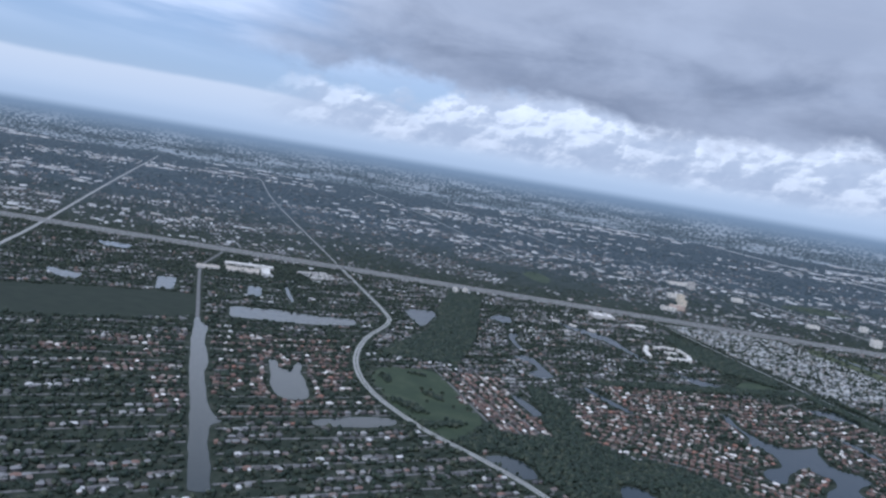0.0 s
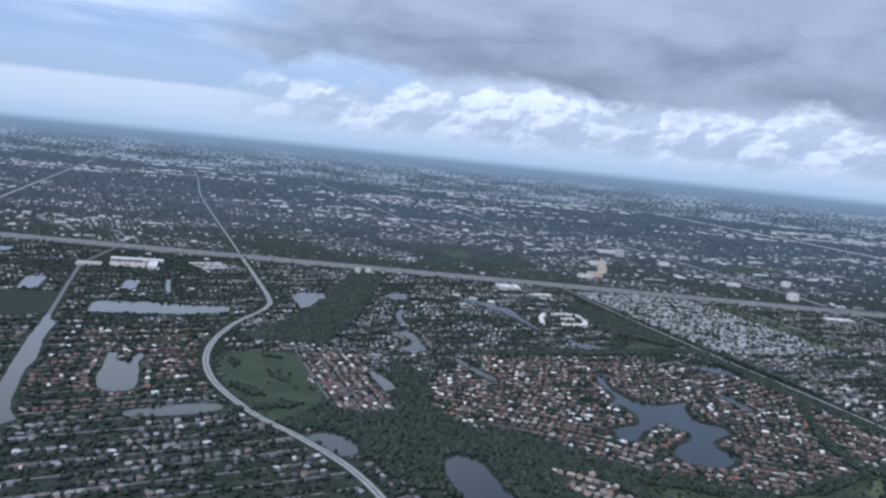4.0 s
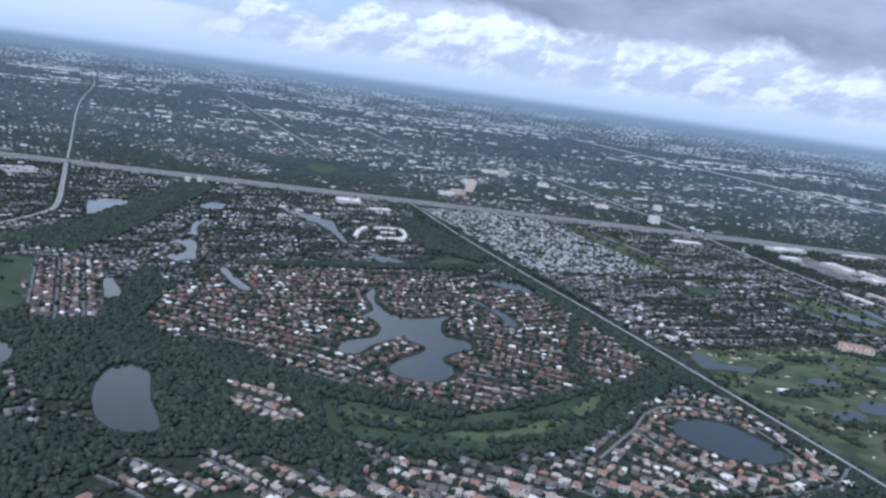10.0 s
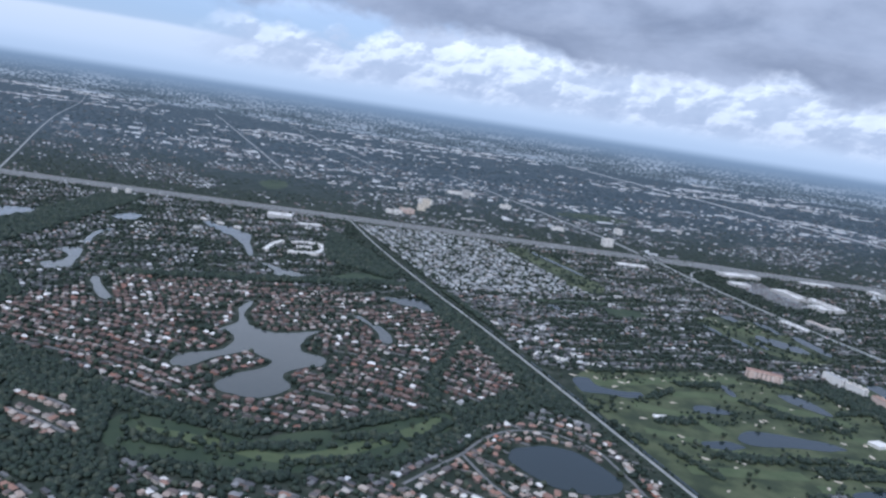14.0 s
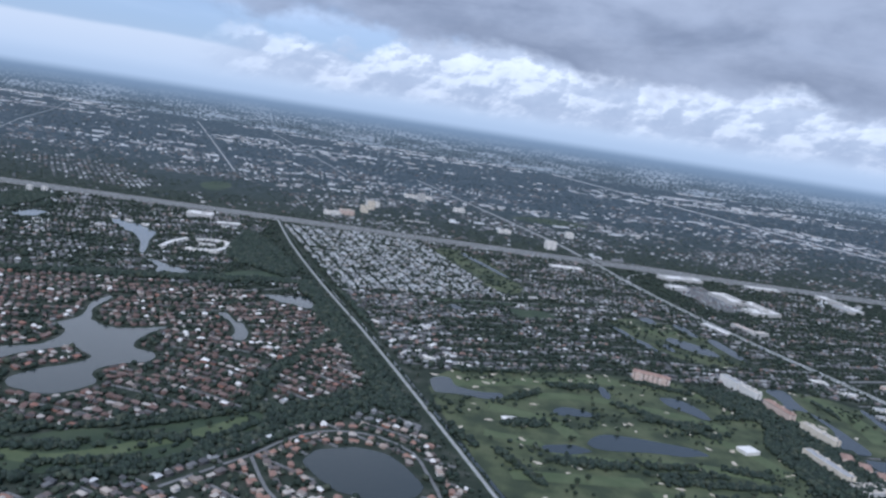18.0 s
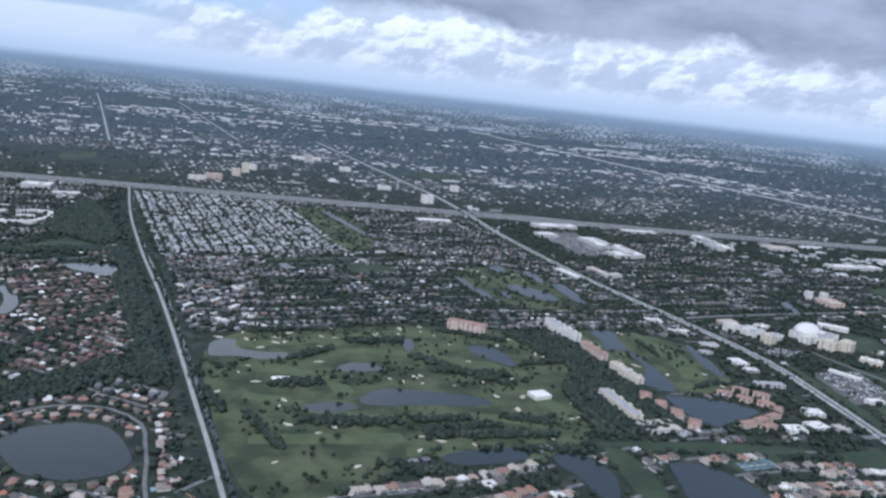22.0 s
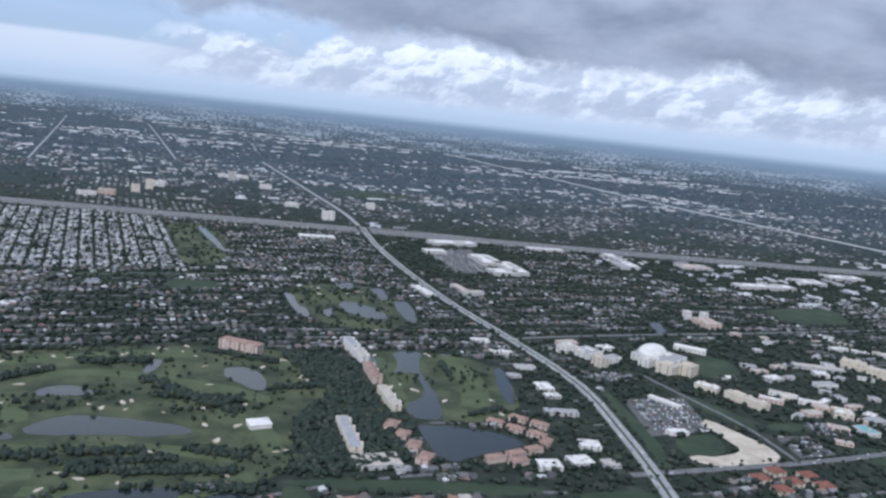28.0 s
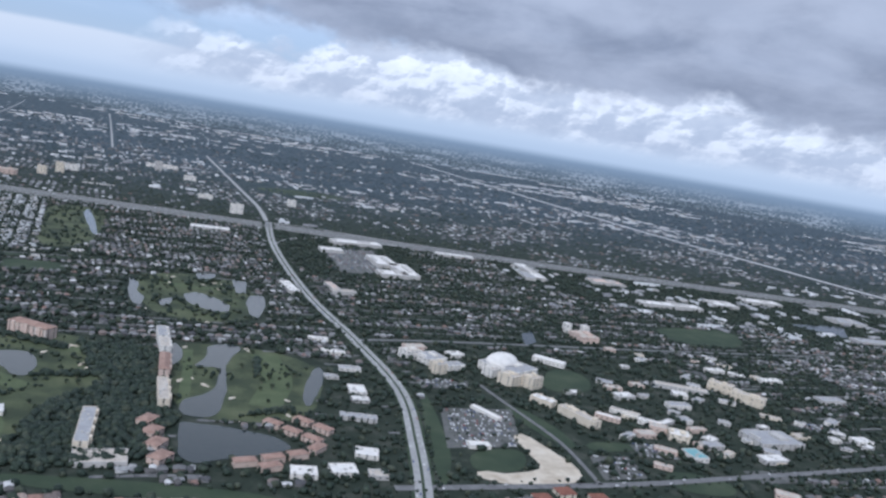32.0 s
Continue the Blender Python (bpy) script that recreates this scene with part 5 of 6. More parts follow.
def block(name, x, y, w, d, h, yaw, wall, roof, label, category, floors=0, balconies="", hip=0.0, units=0, group=""):
    """A building: walls, a flat roof with parapet or a hipped one, rows of windows, balconies on the long sides, roof units."""
    b = empty(name, pose(x, y, 0, 0, 0, yaw))
    tagged(b, label, category, group)
    part("wall", box_bm(-w / 2, -d / 2, 0, w / 2, d / 2, h, rim=0 if hip else 0.35), wall, b)
    if hip:
        rf = part("roof", hip_bm(-w / 2, -d / 2, w / 2, d / 2, h + 0.02, hip), roof, b)
    else:
        rf = part("roof", box_bm(-w / 2 + 0.4, -d / 2 + 0.4, h - 0.48, w / 2 - 0.4, d / 2 - 0.4, h - 0.3), roof, b)
    if floors:
        step = h / floors
        n = max(2, int(w / 4.2))
        for f in range(floors):
            for i in range(n):
                px = -w / 2 + (i + 0.5) * w / n
                z = f * step + 0.35 * step
                shared("window", WINDOW_ME, b, pose(px, -d / 2 - 0.03, z))
                if balconies and f and i % 2:
                    shared("balcony", BALCONY_ME[balconies], b, pose(px + w / n * 0.5, -d / 2, f * step))
            for i in range(max(1, int(d / 6))):
                py = -d / 2 + (i + 0.5) * d / max(1, int(d / 6))
                shared("window", WINDOW_ME, b, pose(-w / 2 - 0.03, py, f * step + 0.35 * step, 0, 0, 90))
                shared("window", WINDOW_ME, b, pose(w / 2 + 0.03, py, f * step + 0.35 * step, 0, 0, 90))
    r = random.Random(int(x * 7 + y))
    if h > 5 and not hip and min(w, d) > 9:
        # stair heads and a raised middle break the roofline
        part("stair_head", box_bm(-w * 0.44, -d * 0.2, h - 0.2, -w * 0.44 + 2.6, d * 0.2, h + 1.5), wall, b)
        part("roof_house", box_bm(w * 0.05, -d * 0.22, h - 0.2, w * 0.05 + w * r.uniform(0.16, 0.3), d * 0.25, h + r.uniform(1.0, 1.8), rim=0.2), wall, b)
    if floors >= 2 and w > 18:
        # projecting bays along the front
        for k in range(2 + int(w / 24)):
            px = -w / 2 + (k + 0.5) * w / (2 + int(w / 24))
            part("bay", box_bm(px - 1.5, -d / 2 - 1.5, 0, px + 1.5, -d / 2 - 0.01, h + 0.5), wall, b)
    for i in range(units):
        shared("roof_unit", UNIT_ME, rf, pose(r.uniform(-w * 0.38, w * 0.38), r.uniform(-d * 0.38, d * 0.38), h - 0.31, 0, 0, r.uniform(-5, 5)))
    return b


def deg(ax, ay, bx, by):
    return math.degrees(math.atan2(by - ay, bx - ax))


def along(name, ax, ay, bx, by, d, h, wall, roof, label, category, **kw):
    return block(name, (ax + bx) / 2, (ay + by) / 2, math.hypot(bx - ax, by - ay), d, h, deg(ax, ay, bx, by), wall, roof, label, category, **kw)


# ---- condominiums by the golf course ----
G_ = "condominiums by the golf course"
along("condominium", 1094, 774, 1085, 816, 7.5, 8.5, M_CREAM, M_TANROOF, "long cream condominium with balconies among trees", "apartment building", floors=5, balconies="cream", units=6, group=G_)
along("condominium", 1083, 832, 1076, 872, 7.5, 8.5, M_PINK, M_REDROOF, "long condominium with cream balconies and terracotta roof", "apartment building", floors=5, balconies="cream", hip=1.6, group=G_)
along("condominium", 1074, 884, 1068, 908, 8, 9.5, M_WHITEWALL, M_TANROOF, "pale condominium with white balconies beside a pond", "apartment building", floors=6, balconies="white", units=4, group=G_)
along("condominium", 1067, 912, 1060, 940, 8, 9.5, M_WHITEWALL, M_GREYROOF, "pale condominium with white balconies beside a pond", "apartment building", floors=6, balconies="white", units=4, group=G_)
along("condominium", 950, 912, 984, 896, 12, 9.5, M_PINK, M_REDROOF, "pink condominium with white balconies at the golf edge", "apartment building", floors=5, balconies="white", hip=1.8, group=G_)
along("condominium", 1062, 700, 1053, 752, 8.5, 7.0, M_CREAM, M_GREYROOF, "cream condominium with grey flat roof among dark trees", "apartment building", floors=4, balconies="cream", units=6, group=G_)
block("parking_garage", 1075, 692, 30, 18, 3.4, 12, M_GREYWALL, M_TANROOF, "low tan parking garage beside a condominium", "garage")
block("clubhouse", 997, 743, 15, 12, 3.2, 20, M_WHITEWALL, M_WHITE, "white roofed golf clubhouse on the course", "clubhouse", hip=2.2)
block("clubhouse", 795, 752, 13, 6, 2.2, 8, M_WHITEWALL, M_WHITE, "small white roofed hut among golf trees", "hut", hip=1.2)
for ax, ay, bx_, by_ in ((1162, 769, 1173, 763), (1182, 779, 1193, 771), (1196, 769, 1207, 761), (1175, 759, 1186, 752), (1189, 750, 1200, 742), (1201, 738, 1194, 727), (1191, 723, 1180, 717), (1177, 715, 1165, 709), (1161, 706, 1148, 701), (1176, 703, 1164, 697)):
    along("villa", ax, ay, bx_, by_, 7.0, 3.6, M_PINK, M_REDROOF, "two-storey villa block with terracotta roof by a lake", "villa", floors=2, hip=1.8, group="villas round the lake")
for x, y, yw in ((1092, 750, 68), (1098, 733, 66), (1104, 716, 70), (1110, 698, 60)):
    block("villa", x - 3, y, 13, 9, 4.2, yw, M_PINK, M_REDROOF, "two-storey villa block with terracotta roof by a lake", "villa", floors=2, hip=2.0, group="villas round the lake")

# ---- offices beside the avenue ----
for x, y, w, d, h, yw, wl, rf in ((1228, 852, 16, 20, 4, 8, M_WHITEWALL, M_WHITE), (1230, 832, 16, 10, 3.4, 8, M_GREYWALL, M_WHITE), (1227, 795, 32, 10, 3.6, -2, M_GREYWALL, M_GREYROOF),
                                  (1230, 733, 18, 14, 4, -3, M_WHITEWALL, M_WHITE), (1190, 697, 19, 14, 4, 4, M_WHITEWALL, M_WHITE), (1214, 705, 19, 15, 4, 12, M_WHITEWALL, M_WHITE),
                                  (1236, 704, 15, 11, 3.4, 5, M_GREYWALL, M_TANROOF), (1224, 905, 22, 10, 3.4, 6, M_WHITEWALL, M_GREYROOF), (1210, 948, 26, 10, 3.6, 4, M_WHITEWALL, M_WHITE),
                                  (1196, 985, 22, 9, 3.4, 4, M_WHITEWALL, M_WHITE), (1208, 880, 14, 9, 3, 8, M_GREYWALL, M_GREYROOF)):
    block("office_building", x, y, w * 0.86, d * 0.86, h * 0.85, yw, wl, rf, "low office building with pale flat roof beside an avenue", "office", floors=2 if h > 3.5 else 1, units=4, group="offices beside the avenue")

# ---- campus with the arena ----
arena = block("arena", 1377, 955, 40, 42, 7.4, 40, M_WHITEWALL, M_GREYROOF, "white campus arena with a large white domed roof", "arena", floors=2, units=8)
bm = bmesh.new()
bmesh.ops.create_uvsphere(bm, u_segments=40, v_segments=20, radius=1.0)
bmesh.ops.delete(bm, geom=[v for v in bm.verts if v.co.z < -0.01], context="VERTS")
for v in bm.verts:
    v.co = Vector((v.co.x * 19, 8 + v.co.y * 13, 7.6 + v.co.z * 8.5))
dome_ = part("dome", bm, M_WHITE, arena, "large white ribbed dome")
for k in range(9):
    bm = bmesh.new()
    for i in range(21):
        t = math.pi * i / 20
        yy = (k - 4) * 2.7
        s = math.sqrt(max(0.05, 1 - (yy / 13) ** 2))
        for o in (-0.12, 0.12):
            bm.verts.new((19.05 * s * math.cos(t), 8 + yy + o, 7.62 + 8.55 * s * math.sin(t)))
    bm.verts.ensure_lookup_table()
    for i in range(20):
        bm.faces.new((bm.verts[2 * i], bm.verts[2 * i + 1], bm.verts[2 * i + 3], bm.verts[2 * i + 2]))
    part("dome_rib", bm, M_WHITE, dome_)
block("campus_hall", 1370, 918, 15, 17, 9.5, 38, M_CREAM, M_TANROOF, "tall cream campus hall beside the arena", "hall", floors=4, units=3)
block("campus_hall", 1391, 917, 16, 13, 10.5, 38, M_CREAM, M_TANROOF, "tall cream campus hall beside the arena", "hall", floors=4, units=3)
block("campus_hall", 1357, 938, 13, 12, 7.5, 38, M_WHITEWALL, M_TANROOF, "white campus hall before the arena", "hall", floors=3, units=2)
block("gymnasium", 1432, 1000, 34, 10, 5, -32, M_WHITEWALL, M_WHITE, "long white roofed gymnasium beside a playing field", "gymnasium", floors=1)
for x, y, w, d, h, yw, wl, rf, n in ((1283, 965, 18, 14, 8, 30, M_WHITEWALL, M_TANROOF, 3), (1302, 960, 24, 22, 6, 30, M_WHITEWALL, M_GREYROOF, 2), (1305, 928, 12, 12, 9.5, 30, M_CREAM, M_GREYROOF, 4),
                                     (1322, 945, 20, 12, 5, 30, M_WHITEWALL, M_GREYROOF, 2), (1290, 990, 22, 12, 5, 20, M_PINK, M_TANROOF, 2), (1330, 985, 16, 12, 4, 25, M_WHITEWALL, M_WHITE, 1)):
    block("campus_block", x, y, w, d, h, yw, wl, rf, "pale campus block with flat roof beside an avenue", "school building", floors=n, units=4, group="campus blocks")
along("campus_range", 1422, 826, 1402, 860, 10, 6.5, M_CREAM, M_TANROOF, "long cream campus range behind a lawn", "school building", floors=3, units=6)
along("campus_range", 1398, 868, 1383, 883, 10, 5.0, M_CREAM, M_WHITE, "cream campus range with white roof", "school building", floors=2, units=4)
for x, y, w, d, h, yw, wl, rf in ((1441, 852, 26, 8, 4, -30, M_PINK, M_WHITE), (1462, 868, 30, 8, 4, -30, M_WHITEWALL, M_TANROOF), (1478, 850, 24, 9, 4, -28, M_WHITEWALL, M_WHITE), (1492, 824, 20, 18, 6, -20, M_CREAM, M_WHITE),
                                  (1480, 838, 18, 12, 5, -24, M_PINK, M_TANROOF), (1488, 786, 17, 20, 4.5, 12, M_WHITEWALL, M_TEAL), (1516, 812, 22, 12, 4, 15, M_GREYWALL, M_GREYROOF), (1585, 838, 56, 34, 5.5, 12, M_GREYWALL, M_GREYROOF),
                                  (1560, 795, 30, 14, 4, 14, M_GREYWALL, M_WHITE), (1560, 962, 66, 12, 4, -12, M_GREYWALL, M_TANROOF), (1548, 940, 18, 14, 4, -14, M_WHITEWALL, M_WHITE), (1624, 945, 40, 14, 9, -42, M_CREAM, M_TANROOF),
                                  (1610, 975, 30, 14, 9, -42, M_CREAM, M_TANROOF), (1690, 862, 22, 14, 4, 10, M_WHITEWALL, M_WHITE), (1660, 858, 12, 9, 3.5, 10, M_WHITEWALL, M_WHITE), (1480, 915, 24, 14, 4, 20, M_GREYWALL, M_WHITE),
                                  (1530, 905, 28, 12, 4, 10, M_WHITEWALL, M_GREYROOF), (1510, 1120, 30, 34, 7, 14, M_PINK, M_TANROOF), (1498, 1150, 10, 10, 11, 14, M_WHITEWALL, M_WHITE), (1520, 1148, 10, 10, 11, 14, M_WHITEWALL, M_WHITE),
                                  (1528, 1080, 14, 10, 4, 14, M_PINK, M_TANROOF), (1700, 1030, 34, 12, 4, 12, M_WHITEWALL, M_WHITE), (1740, 980, 40, 16, 4.5, 12, M_GREYWALL, M_GREYROOF), (1640, 1045, 28, 10, 4, 12, M_WHITEWALL, M_WHITE)):
    block("school_building", x, y, w * 0.82, d * 0.86, h, yw, wl, rf, "school building with teal metal roof" if rf is M_TEAL else "low institutional building with flat roof among trees", "school building", floors=2 if h > 5 else 1, units=3, group="institutional buildings")
block("site_shed", 1312, 766, 16, 8, 3, 6, M_WHITEWALL, M_WHITE, "white roofed shed at the edge of a parking lot", "shed")
along("market_canopy", 1322, 846, 1340, 822, 5, 2.6, M_WHITEWALL, M_WHITE, "long white canopy over the parking lot", "canopy")
for x, y, yw in ((1338, 690, 10), (1356, 702, 15), (1360, 686, 8), (1378, 697, 12), (1381, 682, 10), (1345, 674, 10)):
    block("villa", x, y, 12, 10, 3.0, yw, M_CREAM, M_DARKRED, "villa with steep red tile roof beside a street", "villa", floors=2, hip=3.0, group="red roofed villas")

# smaller buildings, sheds and halls strewn over the campus grounds
rc = np.random.default_rng(21)
placed = [(1372, 935, 60), (1300, 950, 40), (1410, 850, 40), (1320, 800, 50), (1340, 750, 45)]
count = 0
while count < 46:
    x, y = rc.uniform(1290, 1700), rc.uniform(700, 1180)
    X, Y = np.array([x]), np.array([y])
    if not inside([(1395, 900), (1440, 1010), (1760, 1180), (1800, 930), (1560, 720), (1400, 715)], X, Y)[0] or blocked(X, Y, 9)[0] or zone_any(GREEN_PATCHES, X, Y)[0]:
        continue
    if any(math.hypot(x - a, y - b) < r for a, b, r in placed):
        continue
    placed.append((x, y, 17))
    wl, rf = ((M_WHITEWALL, M_GREYROOF), (M_CREAM, M_TANROOF), (M_GREYWALL, M_WHITE), (M_PINK, M_TANROOF), (M_GREYWALL, M_GREYROOF))[count % 5]
    block("institute_building", x, y, rc.uniform(9, 20), rc.uniform(6, 11), rc.uniform(2.2, 4.0), rc.choice((12, -24, 40, 10)) + rc.uniform(-4, 4), wl, rf, "low building with flat roof among campus trees", "building", floors=1, units=2, group="campus outbuildings")
    count += 1
for pts in ([(1394, 730), (1430, 740), (1430, 776), (1396, 770)], [(1520, 985), (1600, 972), (1604, 958), (1520, 968)], [(1440, 800), (1470, 806), (1474, 780), (1440, 778)], [(1520, 770), (1560, 780), (1570, 760), (1525, 750)],
            [(1280, 905), (1330, 912), (1330, 890), (1284, 880)], [(1640, 900), (1690, 905), (1690, 880), (1640, 880)]):
    sheet("car_park", pts, 0.22, M_LOT, "dark asphalt car park beside campus buildings", "parking lot")

# ---- shopping centre and warehouses ----
for x, y, w, d, h, yw, rf in ((1255, 1580, 86, 30, 6, 16, M_WHITE), (1290, 1440, 34, 70, 6, 12, M_WHITE), (1318, 1385, 30, 80, 6, 10, M_WHITE), (1300, 1350, 44, 30, 6, 14, M_WHITE), (1212, 1485, 36, 24, 5, 14, M_WHITE),
                              (1160, 1188, 13, 52, 4, 18, M_WHITE), (1225, 1195, 30, 12, 5, 18, M_TANROOF), (1212, 1215, 10, 40, 5, 18, M_PINK), (1553, 1540, 20, 120, 6, 4, M_WHITE), (1540, 1500, 22, 50, 5, 4, M_GREYROOF), (1750, 1402, 112, 24, 6, 10, M_WHITE),
                              (1690, 1540, 60, 30, 6, 10, M_PINK), (1430, 1600, 70, 18, 5, 6, M_WHITE), (1020, 1530, 60, 22, 5, 8, M_WHITE), (361, 1548, 44, 34, 8, 6, M_WHITE), (420, 1500, 40, 16, 5, 20, M_WHITE),
                              (-330, 1480, 90, 18, 5, 12, M_WHITE), (-290, 1440, 16, 60, 5, 14, M_WHITE), (-385, 1400, 40, 20, 5, 12, M_TANROOF), (-215, 1510, 62, 9, 4, 38, M_WHITE), (-200, 1490, 62, 9, 4, 38, M_WHITE), (-188, 1470, 50, 9, 4, 38, M_WHITE),
                              (-330, 1430, 60, 40, 3, 12, M_TANROOF), (2000, 1560, 80, 30, 6, 8, M_WHITE), (2120, 1480, 60, 40, 6, 8, M_GREYROOF), (1880, 1480, 50, 36, 6, 8, M_WHITE), (2060, 1330, 70, 26, 5, 8, M_GREYROOF)):
    block("warehouse", x, y, w, d, h, yw, M_GREYWALL, rf, "large flat roofed store or warehouse near an expressway", "warehouse", floors=0, units=8, group="stores near the expressway")
for x, y, w, d, h, n, wl in ((654, 1985, 22, 20, 24, 12, M_CREAM), (604, 1845, 46, 26, 12, 6, M_PINK), (640, 1922, 24, 20, 18, 9, M_CREAM), (575, 1815, 50, 20, 9, 4, M_WHITEWALL), (1037, 1755, 34, 16, 20, 9, M_WHITEWALL),
                             (786, 2315, 26, 20, 26, 11, M_GREYWALL), (657, 2050, 46, 26, 14, 6, M_WHITEWALL), (882, 2195, 40, 24, 12, 5, M_WHITEWALL), (66, 1560, 13, 16, 13, 6, M_WHITEWALL), (86, 1572, 13, 16, 13, 6, M_WHITEWALL),
                             (780, 2390, 110, 40, 9, 3, M_WHITEWALL), (1130, 1980, 26, 18, 16, 7, M_WHITEWALL), (960, 1900, 40, 20, 10, 4, M_WHITEWALL)):
    block("office_tower", x, y, w * 0.7, d * 0.75, h * 0.85, 10, wl, M_TANROOF, "pale office tower beyond the expressway", "office tower", floors=min(n, 6), units=2, group="towers beyond the expressway")
# the white apartment range bent like a horseshoe, and garden apartments
for ax, ay, bx_, by_ in ((378, 1240, 382, 1285), (382, 1285, 394, 1322), (408, 1322, 430, 1336), (430, 1336, 452, 1330), (452, 1330, 460, 1296), (460, 1296, 450, 1258), (450, 1258, 428, 1248), (428, 1248, 410, 1252), (418, 1292, 440, 1298)):
    along("apartment_range", ax, ay, bx_, by_, 6.5, 4.2, M_WHITEWALL, M_WHITE, "white roofed apartment range bent round a lawn", "apartment building", floors=3, group="horseshoe apartments")
for x, y, yw in ((252, 1430, -28), (282, 1412, -28), (313, 1394, -28), (345, 1376, -25), (378, 1365, -10), (318, 1533, 10), (290, 1520, 10), (401, 1502, -50), (418, 1472, -50), (260, 1346, 20), (215, 1241, 30), (190, 1300, 70), (178, 1325, 60),
                 (712, 897, 62), (727, 911, 62), (741, 934, 62), (757, 908, -28), (735, 890, -28), (679, 999, -28), (700, 985, 62), (735, 1000, -28), (722, 955, 62), (698, 930, 62), (770, 880, -28),
                 (930, 1190, 10), (965, 1205, 10), (1000, 1215, 12), (905, 1240, 12), (940, 1250, 12), (860, 1210, 8), (1030, 1230, 14), (880, 1180, 8)):
    block("apartment_block", x, y, 14, 4.6, 2.6, yw, M_WHITEWALL, M_WHITE if yw in (62, -28, 70) else M_GREYROOF, "white roofed garden apartment block among trees", "apartment building", floors=1, group="garden apartments")

# ---- sports courts, parking bays, cars ----
for i in range(5):
    c = empty("tennis_court", pose(1112 + 6.2 * i, 634 + 1.5 * i, 0.2, 0, 0, 12) @ Matrix.Scale(0.86, 4))
    tagged(c, "blue-green tennis court with white lines beside a lake", "tennis court", "tennis courts")
    part("court", box_bm(-2.9, -6.6, 0, 2.9, 6.6, 0.08), M_COURT, c)
    for x0, y0, x1, y1 in ((-2.3, -5.8, -2.1, 5.8), (2.1, -5.8, 2.3, 5.8), (-2.3, -5.9, 2.3, -5.7), (-2.3, 5.7, 2.3, 5.9)):
        part("line", box_bm(x0, y0, 0.09, x1, y1, 0.12), M_PAINT, c)
    part("net", box_bm(-2.6, -0.05, 0.08, 2.6, 0.05, 0.6), M_WHITEWALL, c)
for i in range(8):
    y0 = 764 + 9.5 * i
    strip("bay_line", [(1294 + 0.4 * i, y0), (1344 + 1.2 * i, y0 + 12)], 0, 0.9, 0.30, M_VERGE, label="pale kerbed island between parking bays", category="kerb", thick=0.1)
lx, ly = random_in((1286, 756, 1358, 852), 170, 33)
k = inside(LOT_A, lx, ly) & (np.abs((ly - 764 - 0.22 * (lx - 1294)) / 9.5 % 1 - 0.5) > 0.36)
grow_trees("car_park_trees", lx[k], ly[k], np.full(k.sum(), 1.1), 1, "small trees on the islands of a parking lot", 67)


def car_template():
    v, f = [], []
    for w, l0, l1, z in ((0.45, -1.15, 1.15, 0.15), (0.47, -1.15, 1.15, 0.45), (0.42, -0.8, 0.55, 0.46), (0.34, -0.6, 0.3, 0.78)):
        v += [(l0, -w, z), (l1, -w, z), (l1, w, z), (l0, w, z)]
    for k in range(3):
        for i in range(4):
            f.append((4 * k + i, 4 * k + (i + 1) % 4, 4 * k + 4 + (i + 1) % 4, 4 * k + 4 + i))
    f.append((12, 13, 14, 15))
    return v, f


M_CAR = material("car_paint", [(0.3, (0.9, 0.9, 0.9)), (0.7, (1, 1, 1))], island=1, rough=0.3, spec=0.5, coat=0.5,
                 tints=[(0.0, (0.7, 0.7, 0.7)), (0.3, (0.05, 0.05, 0.055)), (0.45, (0.4, 0.41, 0.42)), (0.65, (0.25, 0.03, 0.03)), (0.72, (0.04, 0.07, 0.2)), (0.82, (0.78, 0.78, 0.77))])
cx_, cy_, ca_ = [], [], []
for i in range(8):
    for s in (-1.6, 1.6):
        for k in range(26):
            if rng.random() < 0.42:
                u = k / 26
                cx_.append(1296 + 0.4 * i + u * (48 + 0.8 * i)), cy_.append(764 + 9.5 * i + 12 * u + s * 1.1), ca_.append(1.8)
for ln, offs, count in ((ROAD_D, (-4.6, -2.3, 2.3, 4.6), 120), (EXPRESSWAY, (-16, -12, -8, 8, 12, 16), 260), (CROSS_S, (-2, 2), 24)):
    c = curve_points(ln, 3.0)
    for _ in range(count):
        i = int(rng.integers(1, len(c) - 1))
        d_ = (c[i + 1] - c[i - 1]).normalized()
        o = offs[int(rng.integers(0, len(offs)))]
        cx_.append(c[i].x + d_.y * o), cy_.append(c[i].y - d_.x * o), ca_.append(math.atan2(d_.y, d_.x))
for x0, y0, w_, h_ in ((1398, 735, 30, 34), (1524, 960, 76, 14), (1442, 780, 28, 22), (1284, 884, 44, 22), (1642, 882, 46, 20)):
    for _ in range(70):
        cx_.append(x0 + rng.random() * w_), cy_.append(y0 + round(rng.random() * 4) / 4 * h_), ca_.append(1.8)
for _ in range(500):
    u, v_ = rng.random(), rng.random()
    cx_.append(1205 + 75 * u), cy_.append(1340 + 190 * round(v_ * 18) / 18 + u * 18), ca_.append(1.8)
n = len(cx_)
joined("cars", car_template(), np.array(cx_), np.array(cy_), np.full(n, 0.55), np.array(ca_), np.full(n, 1.0), np.ones(n), np.ones(n), M_CAR, "many small cars on roads and in parking bays", "cars")

